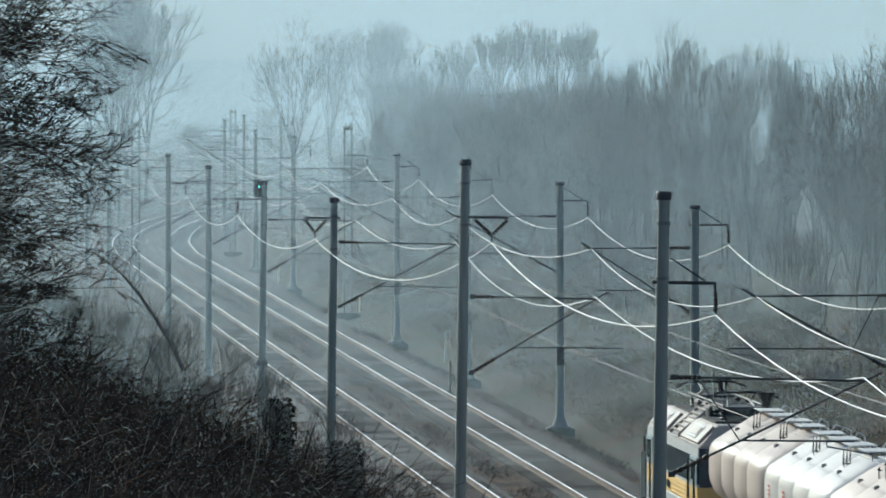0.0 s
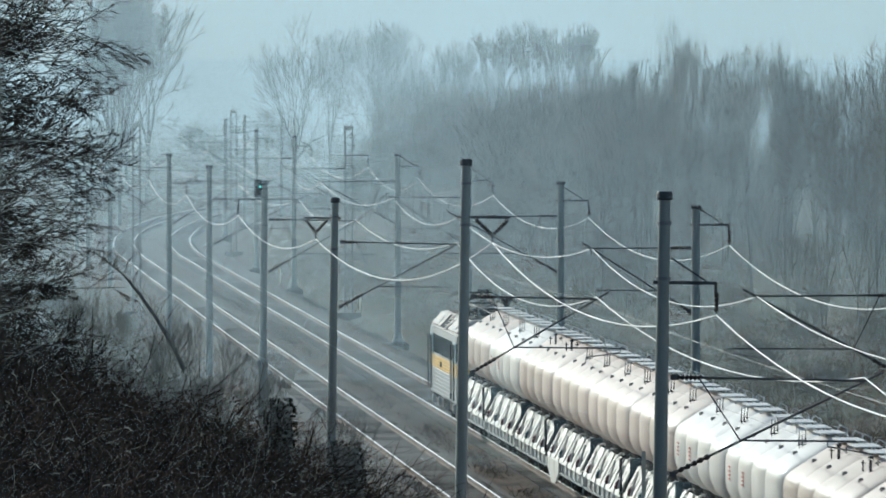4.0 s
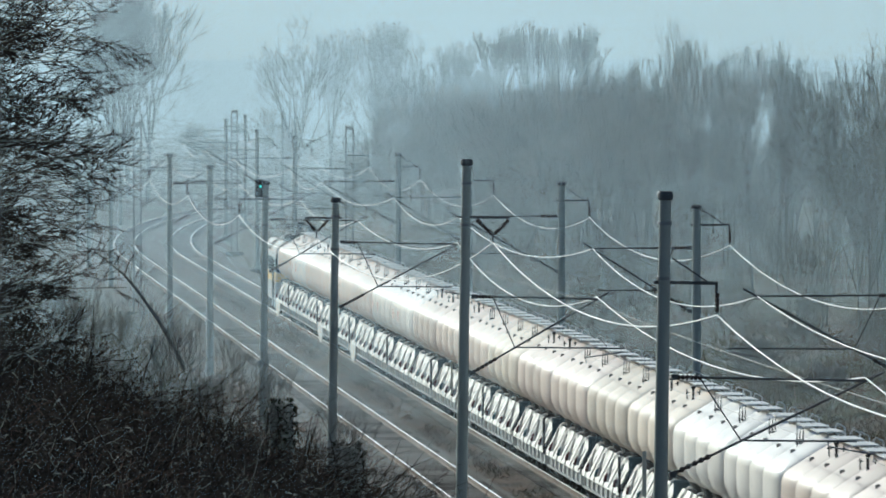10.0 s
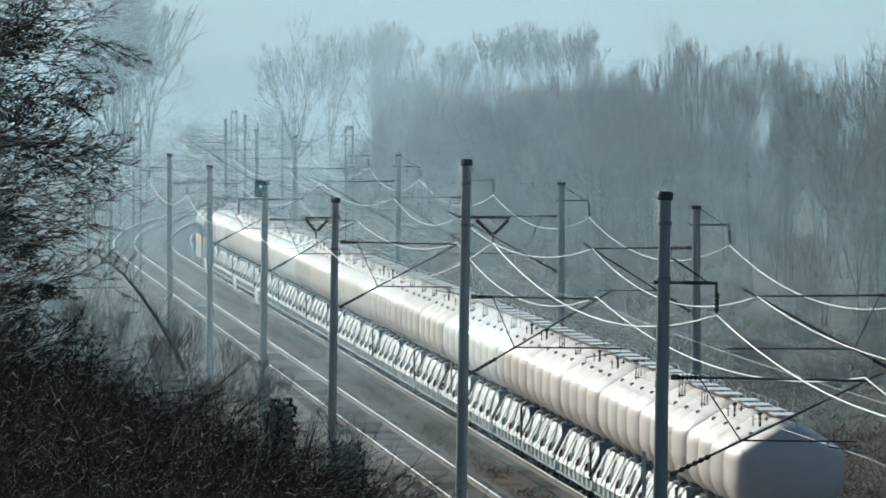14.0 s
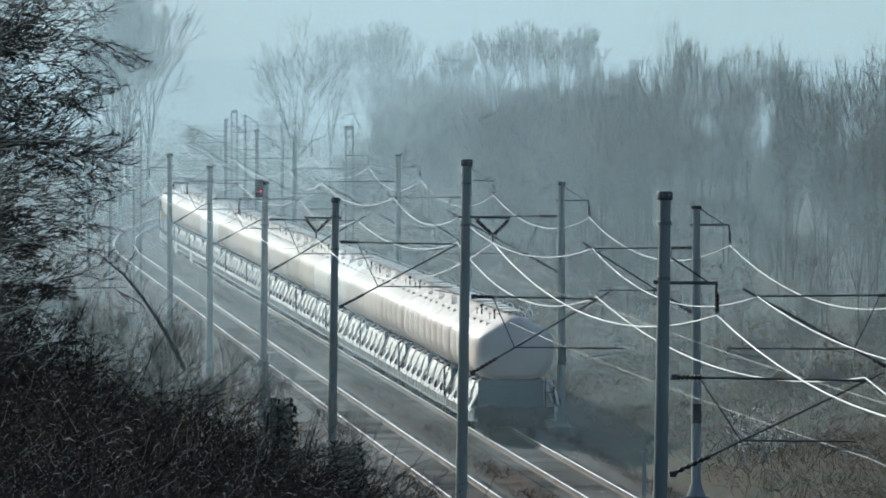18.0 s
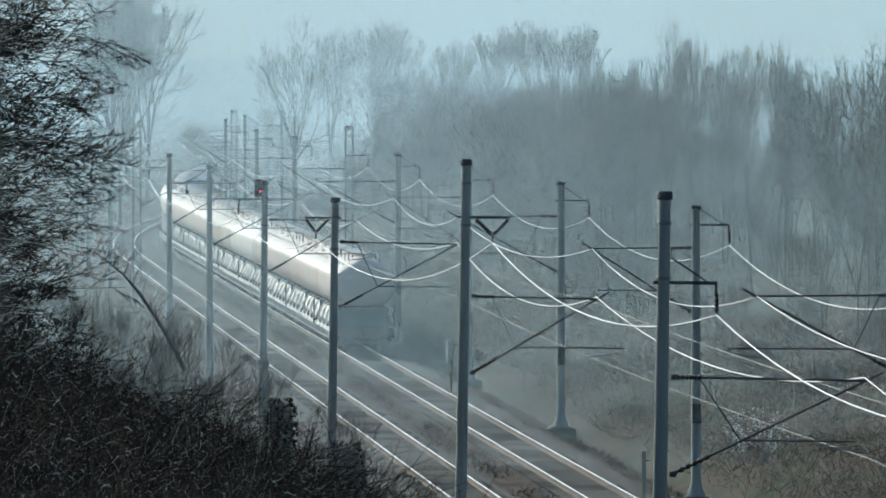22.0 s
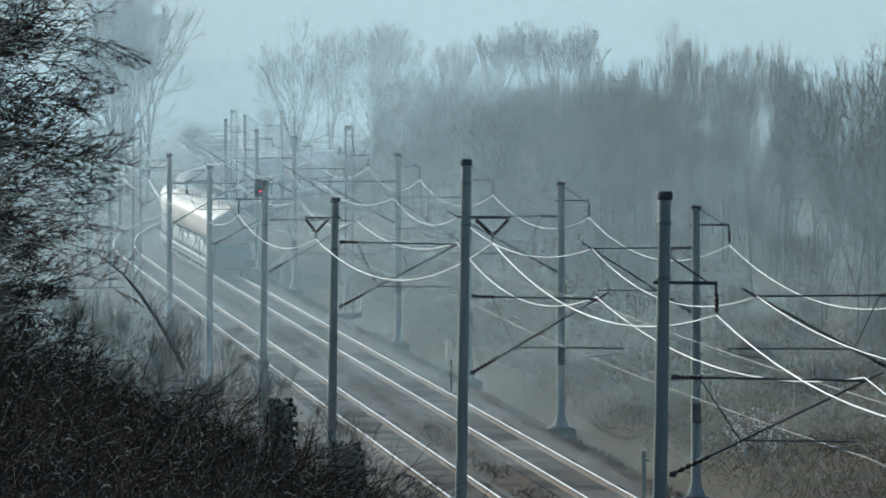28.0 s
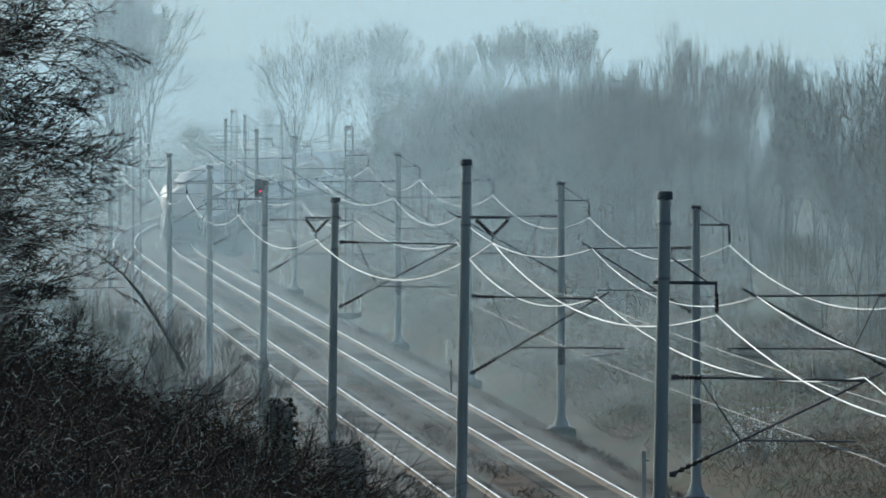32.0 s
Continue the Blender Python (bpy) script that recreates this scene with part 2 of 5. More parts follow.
for track in TRACKS.values():
    verts, faces = [], []
    for i in range(1050):
        s = 262 + i * 0.62
        c, r, f = line(s, track, -0.158), (line(s, track + 1) - line(s, track)), (line(s + 0.5, track) - line(s - 0.5, track))
        k = len(verts)
        for a in (-1.3, 1.3):
            for b in (-0.12, 0.12):
                for z in (-0.1, -0.035):
                    verts.append(tuple(c + r * a + f * b + Vector((0, 0, z))))
        faces += [(k, k + 1, k + 3, k + 2), (k + 4, k + 6, k + 7, k + 5), (k, k + 4, k + 5, k + 1), (k + 2, k + 3, k + 7, k + 6), (k + 1, k + 5, k + 7, k + 3)]
    tagged(new("sleepers", quick_mesh("sleepers", verts, faces, M_SLEEPER)), "weathered concrete sleepers bedded in ballast", "sleepers", kind="stuff")


# ---- overhead line ----
def concrete_mast(height, r_top=0.125, r_base=0.185):
    thing = empty("mast", label="tapered grey concrete overhead line mast beside the track", category="mast", group="overhead line masts")
    g = Geo().lathe((0, 0, 0), [(r_base, 0.02), (r_base, 0.3), (r_base * 0.97, 0.6), (r_top, height - 0.16)], 14)
    part("shaft", g, M_CONCRETE, thing, smooth=40)
    part("cap", Geo().lathe((0, 0, 0), [(r_top + 0.015, height - 0.17), (r_top + 0.045, height - 0.15), (r_top + 0.045, height - 0.03), (r_top + 0.02, height)], 14),
         M_DARKSTEEL, thing, "dark mast cap", smooth=40)
    for z in (height - 0.62, height - 1.7):
        part("band", Geo().lathe((0, 0, 0), [(r_top + 0.03, z - 0.035), (r_top + 0.033, z - 0.03), (r_top + 0.033, z + 0.03), (r_top + 0.03, z + 0.035)], 14), M_STEEL, thing)
    return thing


def flanged_mast(height):
    thing = empty("mast", label="slim grey steel mast on a concrete footing", category="mast", group="overhead line masts")
    part("shaft", Geo().lathe((0, 0, 0), [(0.3, 0.0), (0.2, 0.28), (0.155, 0.42), (0.125, height - 0.12)], 12), M_CONCRETE, thing, smooth=40)
    part("cap", Geo().lathe((0, 0, 0), [(0.14, height - 0.13), (0.165, height - 0.11), (0.165, height - 0.02), (0.1, height)], 12), M_DARKSTEEL, thing, smooth=40)
    part("flange", Geo().box((0, 0, -0.03), (0.78, 0.7, 0.06)), M_STEEL, thing)
    part("footing", Geo().box((0, 0, -0.42), (1.06, 1.0, 0.72)), M_BLOCK, thing, "square concrete footing block", bevel=0.03)
    part("box", Geo().box((0, -0.19, 2.6), (0.28, 0.14, 0.62)), M_DARKSTEEL, thing, "small dark switch box")
    return thing


def lattice_mast(height, w=0.4):
    thing = empty("lattice_mast", label="grey steel lattice mast braced between two posts", category="mast", group="overhead line masts")
    for x in (-w / 2, w / 2):
        part("post", Geo().box((x, 0, height / 2), (0.09, 0.2, height)), M_STEEL, thing)
    part("head_beam", Geo().box((0, 0, height - 0.1), (w + 0.1, 0.22, 0.24)), M_STEEL, thing)
    n = int(height / 0.5)
    for i in range(n):
        a = 0.4 + i * (height - 0.7) / n
        sgn = 1 if i % 2 else -1
        part("brace", Geo().tube([(-sgn * w / 2, 0, a), (sgn * w / 2, 0, a + 0.46)], 0.028, 5), M_STEEL, thing)
    part("footing", Geo().box((0, 0, -0.35), (1.3, 1.0, 0.7)), M_BLOCK, thing, "square concrete footing block", bevel=0.03)
    return thing


def insulator(p0, p1, parent, sheds=6, r=0.056):
    p0, p1 = Vector(p0), Vector(p1)
    pts, radii = [], []
    for i in range(sheds):
        for a, rr in ((0.05, 0.03), (0.35, r), (0.65, r), (0.95, 0.03)):
            pts.append(p0.lerp(p1, (i + a) / sheds))
            radii.append(rr)
    return part("insulator", Geo().tube(pts, radii, 8), M_INSULATOR, parent, "ribbed brown porcelain insulator")


def cantilever(mast, sgn, reach, z_mess, z_cont, z_foot, base, reverse, r=0.16):
    """Hinged bracket towards the track; sgn +1 reaches to +x in the mast's space. Heights are above the rail; base is the mast's own height."""
    def P(x, z):
        return (sgn * x, 0.0, z - base)
    top_insul = 0.75
    arm = part("cantilever", Geo().tube([P(top_insul, z_mess), P(reach + 0.12, z_mess - 0.02)], 0.024, 7), M_DARKSTEEL, mast, "dark tubular bracket over the track")
    part("hinge", Geo().box(P(r + 0.06, z_mess), (0.13, 0.12, 0.11)), M_DARKSTEEL, arm)
    insulator(P(r + 0.1, z_mess), P(top_insul + 0.03, z_mess), arm)
    lo0, lo1 = Vector(P(r + 0.04, z_foot)), Vector(P(reach, z_mess - 0.03))
    part("hinge", Geo().box(P(r + 0.06, z_foot), (0.13, 0.12, 0.11)), M_DARKSTEEL, arm)
    insulator(lo0, lo0.lerp(lo1, 0.2), arm)
    part("strut", Geo().tube([lo0.lerp(lo1, 0.19), lo1, lo1.lerp(lo0, -0.1)], 0.026, 7), M_DARKSTEEL, arm)
    z_reg = z_cont + 0.38
    k = (z_reg - z_foot) / (z_mess - z_foot)
    node = lo0.lerp(lo1, k)
    part("tie", Geo().tube([P(top_insul - 0.02, z_mess), tuple(node)], 0.016, 6), M_DARKSTEEL, arm)
    x_reg = abs(node.x)
    x_end = reach + (-0.15 if not reverse else 0.75)
    part("registration_tube", Geo().tube([P(x_reg, z_reg), P(x_end, z_reg + 0.01)], 0.02, 7), M_DARKSTEEL, arm)
    xa = x_end - 0.55 if not reverse else x_end - 0.1
    xb = xa + (0.9 if not reverse else -0.9)
    part("steady_arm", Geo().tube([P(xa, z_reg), P(xa, z_reg - 0.1), P(xb, z_cont + 0.14), P(xb, z_cont)], 0.018, 6), M_STEEL, arm)
    return arm


def feeder_bracket(mast, sgn, z_arm, z_wire, base, reach, vee=False, r=0.15):
    def P(x, z):
        return (sgn * x, 0.0, z - base)
    arm = part("feeder_arm", Geo().box(P(reach / 2 - 0.1, z_arm), (reach + 0.2, 0.1, 0.065)), M_DARKSTEEL, mast, "short dark feeder crossarm")
    if vee:
        xm = reach * 0.62
        insulator(P(reach * 0.24, z_arm - 0.06), P(xm - 0.03, z_wire + 0.24), arm)
        insulator(P(reach - 0.04, z_arm - 0.06), P(xm + 0.03, z_wire + 0.24), arm)
        part("hanger", Geo().tube([P(xm, z_wire + 0.26), P(xm, z_wire)], 0.025, 6), M_DARKSTEEL, arm)
        return xm
    part("stay", Geo().tube([P(r, z_arm + 0.48), P(reach - 0.2, z_arm + 0.03)], 0.018, 5), M_DARKSTEEL, arm)
    part("hook", Geo().box(P(reach - 0.02, z_arm - 0.1), (0.05, 0.08, 0.2)), M_DARKSTEEL, arm)
    insulator(P(reach, z_arm - 0.18), P(reach, z_wire + 0.08), arm, 4, 0.05)
    part("hanger", Geo().tube([P(reach, z_wire + 0.1), P(reach, z_wire)], 0.02, 6), M_DARKSTEEL, arm)
    return reach


def wire_run(name, points, sag, mat, r, label, group, sub=14):
    pts = []
    for i in range(len(points) - 1):
        a, b = Vector(points[i]), Vector(points[i + 1])
        k = sag * ((b - a).length / 62.0) ** 2
        for j in range(sub):
            t = j / sub
            p = a.lerp(b, t)
            p.z -= 4 * k * t * (1 - t)
            pts.append(p)
    pts.append(Vector(points[-1]))
    me = Geo().tube(pts, r, 5).mesh(name, mat, 80)
    return tagged(new(name, me), label, "wire", group), pts


BASE_L, BASE_R = -0.5, -0.3
U_LEFT, U_RIGHT = -7.5, 3.25
left_s = [135.0, 199.5, 264.0, 335.0, 391.0, 449.0, 506.0, 564.0, 622.0, 680.0, 738.0, 796.0, 854.0]
right_s = [196.0, 255.0, 319.5, 380.5, 437.5, 494.5, 552.0, 611.0, 668.0, 728.0, 788.0, 848.0, 908.0]
mess_l, cont_l, feed_l, mess_r, cont_r, feed_r = [], [], [], [], [], []
LEAN = {1: 0.9, 2: 0.9, 3: 0.9, 4: 0.6}
REACH_L = {0: 3.7, 1: 3.98, 2: 3.43, 3: 4.02, 4: 3.52, 5: 3.95}
for i, s in enumerate(left_s):
    tall = i in (0, 1, 2)
    lattice = i in (7, 11)
    height = (10.83 if tall else 9.9 if lattice else 8.88 if i == 3 else 8.76) - BASE_L
    mast = lattice_mast(height) if lattice else concrete_mast(height, 0.112 if tall else 0.115, 0.17 if tall else 0.165)
    lean = LEAN.get(i, 0.0)
    mast.matrix_basis = beside(s, U_LEFT, BASE_L) @ pose(0, 0, 0, 0, lean, 0)
    off = math.tan(radians(lean))
    reach = REACH_L.get(i, 3.52 + (0.3 if i % 2 else -0.1))
    z_mess = 7.2 if i == 1 else 7.42 if i == 3 else 7.28
    cantilever(mast, 1, reach, z_mess, 5.6, 5.3, BASE_L, i % 2 == 0, 0.18)
    vee = i in (2, 3)
    za, zw = (9.3, 8.66) if i == 0 else (9.05, 8.41) if i == 1 else (9.33, 8.66) if i == 2 else (8.2, 7.52) if vee else (8.05, 7.44)
    side = 1 if i < 3 else -1
    x = side * feeder_bracket(mast, side, za, zw, BASE_L, 1.05 if i < 2 else 1.15 if i == 2 else 1.0, vee)
    mess_l.append(line(s, U_LEFT + reach + off * (z_mess - BASE_L), z_mess - 0.02))
    cont_l.append(line(s, U_LEFT + reach + 0.1 + off * (5.6 - BASE_L), 5.6))
    feed_l.append(line(s, U_LEFT + x + off * (zw - BASE_L), zw))
REACH_R = {1: 3.82, 2: 3.27, 3: 3.86, 4: 3.25, 5: 3.75}
for i, s in enumerate(right_s):
    lattice = i in (6, 9)
    height = (9.8 if lattice else 8.84) - BASE_R
    mast = lattice_mast(height) if lattice else flanged_mast(height)
    u = U_RIGHT + (0.42 if lattice else 0)
    mast.matrix_basis = beside(s, u, BASE_R)
    reach = REACH_R.get(i, 3.36 + (0.3 if i % 2 else -0.1))
    z_mess = 7.56 if i == 3 else 7.5
    cantilever(mast, -1, reach, z_mess, 5.78, 5.5, BASE_R, i % 2 == 1, 0.15)
    zw = 7.5 if i == 3 else 7.58
    x = feeder_bracket(mast, 1, zw + 0.64, zw, BASE_R, 1.05)
    mess_r.append(line(s, u - reach, z_mess - 0.02))
    cont_r.append(line(s, u - reach + 0.1, 5.78))
    feed_r.append(line(s, u + x, zw))
for group, mess, cont, feed in (("wires over the near track", mess_l, cont_l, feed_l), ("wires over the far track", mess_r, cont_r, feed_r)):
    wire, mess_pts = wire_run("messenger_wire", mess, 0.72 if mess is mess_l else 0.8, M_WIRE, 0.014, "sagging bright catenary wire slung from bracket to bracket", group)
    wire2, cont_pts = wire_run("contact_wire", cont, 0.05, M_COPPER, 0.0075, "nearly level copper contact wire above the track", group)
    wire_run("feeder_wire", feed, 0.88 if feed is feed_l else 1.0, M_WIRE, 0.0145, "sagging bright feeder cable on insulators", group)
    for k in range(len(mess) - 1):
        for j in (3, 7, 11):
            a, b = mess_pts[k * 14 + j], cont_pts[k * 14 + j]
            part("dropper", Geo().tube([a, b], 0.005, 4, caps=False), M_COPPER, wire)
# feeder jumper slung below the near bracket
jumper, _ = wire_run("jumper_cable", [line(left_s[2], U_LEFT + 3.1, 6.9), line(left_s[2] - 3, U_LEFT + 3.75, 5.85), line(left_s[2] - 8, U_LEFT + 4.2, 5.62), line(left_s[2] - 18, U_LEFT + 4.6, 5.62)], 0.0, M_DARKSTEEL, 0.008, "dark loose jumper cable hanging from a bracket", "cables")


# ---- the train ----
M_TANK = material("off_white_tank_paint", (0.62, 0.515, 0.455), 0.5, vary=0.06, scale=0.7, tint=(0.5, 0.44, 0.36), tint_scale=0.5, tint_amount=0.5, object_vary=0.12, spec=0.5)
M_TANK2 = material("fresh_white_tank_paint", (0.8, 0.77, 0.73), 0.4, vary=0.04, scale=0.7, tint=(0.62, 0.58, 0.52), tint_scale=0.6, tint_amount=0.35, spec=0.5)
M_TANK3 = material("cement_dusted_tank_paint", (0.6, 0.52, 0.43), 0.6, vary=0.08, scale=0.6, tint=(0.42, 0.38, 0.33), tint_scale=0.4, tint_amount=0.5, object_vary=0.1)
M_PLATE = material("cement_white_plate", (0.72, 0.7, 0.65), 0.6, vary=0.12, scale=1.6, tint=(0.35, 0.32, 0.28), tint_scale=1.3, tint_amount=0.6, object_vary=0.08)
M_SILL = material("pale_grey_sill", (0.3, 0.31, 0.315), 0.6, vary=0.2, scale=1.0, tint=(0.2, 0.18, 0.16), tint_amount=0.6)
M_UNDER = material("black_running_gear", (0.03, 0.03, 0.032), 0.7, 0.2, vary=0.3, scale=2, tint=(0.07, 0.055, 0.045), tint_amount=0.5)
M_ENDBLUE = material("blue_grey_end_panel", (0.045, 0.08, 0.105), 0.6, vary=0.2, scale=1.2)
M_BLACKPART = material("black_fitting", (0.02, 0.02, 0.022), 0.5, 0.2, vary=0.1)
M_TEALPART = material("teal_valve", (0.05, 0.14, 0.16), 0.5, vary=0.1)
M_WALK = material("galvanised_walkway", (0.72, 0.71, 0.68), 0.55, 0.0, vary=0.15, scale=4)
M_KNOB = material("grey_brown_cap", (0.34, 0.31, 0.28), 0.6, vary=0.2, scale=6)
M_REDMARK = material("red_marking", (0.55, 0.13, 0.09), 0.6, vary=0.2, scale=5)
M_LGREY = material("loco_light_grey", (0.4, 0.42, 0.43), 0.6, vary=0.08, scale=1.2, tint=(0.3, 0.28, 0.26), tint_amount=0.4)
M_LYELLOW = material("loco_yellow", (0.7, 0.48, 0.15), 0.45, vary=0.1, scale=1.2)
M_LDARK = material("loco_dark_band", (0.012, 0.022, 0.03), 0.9, vary=0.1, spec=0.02)
M_LBLUE = material("loco_pale_blue", (0.26, 0.36, 0.42), 0.4, vary=0.1)
M_LROOF = material("loco_roof_cream", (0.42, 0.37, 0.33), 0.6, vary=0.15, scale=1.5, tint=(0.25, 0.22, 0.2), tint_amount=0.6)
M_GLASSD = material("dark_cab_glass", (0.02, 0.03, 0.035), 0.08, vary=0.0, spec=0.6)

M_PIPE = material("pale_grey_pipe", (0.66, 0.64, 0.6), 0.5, vary=0.1, scale=3)
M_DARKRED = material("dark_red_valve", (0.11, 0.025, 0.03), 0.6, vary=0.2)
M_LEND = material("loco_dark_blue_end", (0.02, 0.035, 0.055), 0.7, vary=0.1)
SPEED, NOSE = 26.4, 278.4
WAGON, FIRST = 15.72, 18.3


def tank_rings():
    """Four box-shaped hoppers in a row, each rounded at its ends, with flat sides and a ridged roof."""
    half = [(0.0, 2.1), (0.75, 2.12), (1.08, 2.22), (1.33, 2.46), (1.45, 2.72), (1.475, 2.92), (1.475, 3.42), (1.455, 3.56), (1.4, 3.68), (1.3, 3.78), (1.0, 3.97), (0.7, 4.16), (0.45, 4.31), (0.22, 4.43), (0.0, 4.47)]
    outline = half + [(-x, z) for x, z in half[-2:0:-1]]
    rows = []
    n, length, y0 = 4, 3.65, -7.3
    for i in range(n):
        a = y0 + i * length
        for t in (-1.0, -0.995, -0.98, -0.96, -0.935, -0.9, -0.86, -0.8, -0.7, -0.4, 0.0, 0.4, 0.7, 0.8, 0.86, 0.9, 0.935, 0.96, 0.98, 0.995, 1.0):
            outer = (i == 0 and t < 0) or (i == n - 1 and t > 0)
            if abs(t) == 1.0 and not outer and t < 0:
                continue
            depth, power = (0.34, 3.4) if outer else (0.5, 3.6)
            rows.append((a + length * (t + 1) / 2, 1 - depth * (1 - math.sqrt(max(0.0, 1 - abs(t) ** power)))))
    rows = [(y0 - 0.13, 0.22), (y0 - 0.11, 0.45), (y0 - 0.06, 0.62)] + rows + [(-y0 + 0.06, 0.62), (-y0 + 0.11, 0.45), (-y0 + 0.13, 0.22)]
    return [[(x * k, y, 3.2 + (z - 3.2) * (k if abs(y) > 7.31 else 0.25 + 0.75 * k)) for x, z in outline] for y, k in rows]


def wheelset(parent, y, z=0.46, r=0.46):
    axle = part("wheelset", Geo().tube([(-0.95, 0, 0), (0.95, 0, 0)], 0.08, 8), M_UNDER, parent, at=pose(0, y, z))
    for x in (-0.75, 0.75):
        sg = 1 if x > 0 else -1
        prof = [(x - sg * 0.07, r + 0.028), (x - sg * 0.04, r + 0.028), (x - sg * 0.03, r), (x + sg * 0.07, r - 0.005), (x + sg * 0.07, r - 0.07), (x + sg * 0.02, r - 0.1), (x + sg * 0.03, 0.12), (x + sg * 0.09, 0.1)]
        rings = [[(xx, rr * math.cos(2 * math.pi * j / 20), rr * math.sin(2 * math.pi * j / 20)) for j in range(20)] for xx, rr in prof]
        part("wheel", Geo().loft(rings), M_UNDER, axle, smooth=30)
    return axle


def bogie(parent, y, base=1.8):
    g = Geo()
    for x in (-1.0, 1.0):
        g.box((x, y, 0.62), (0.16, base + 0.9, 0.18))
        for k in (-1, 1):
            g.box((x, y + k * base / 2, 0.48), (0.24, 0.36, 0.3))
            g.lathe((x, y + k * 0.28, 0.55), [(0.1, 0), (0.1, 0.32)], 8)
    g.box((0, y, 0.7), (2.0, 0.4, 0.22))
    b = part("bogie", g, M_UNDER, parent, "black two-axle bogie")
    for k in (-1, 1):
        wheelset(parent, y + k * base / 2)
    return b


def buffers(parent, y, sg):
    for x in (-0.875, 0.875):
        prof = [(0.1, 0.0), (0.1, 0.34), (0.07, 0.34), (0.07, 0.5), (0.23, 0.52), (0.23, 0.57), (0.12, 0.6)]
        rings = [[(x + rr * math.cos(2 * math.pi * j / 14), y + sg * d, 1.05 + rr * math.sin(2 * math.pi * j / 14)) for j in range(14)] for rr, d in prof]
        part("buffer", Geo().loft(rings), M_UNDER, parent, smooth=35)
    part("coupling", Geo().tube([(0, y, 1.02), (0, y + sg * 0.3, 0.98), (0, y + sg * 0.42, 0.7)], 0.05, 6), M_UNDER, parent)


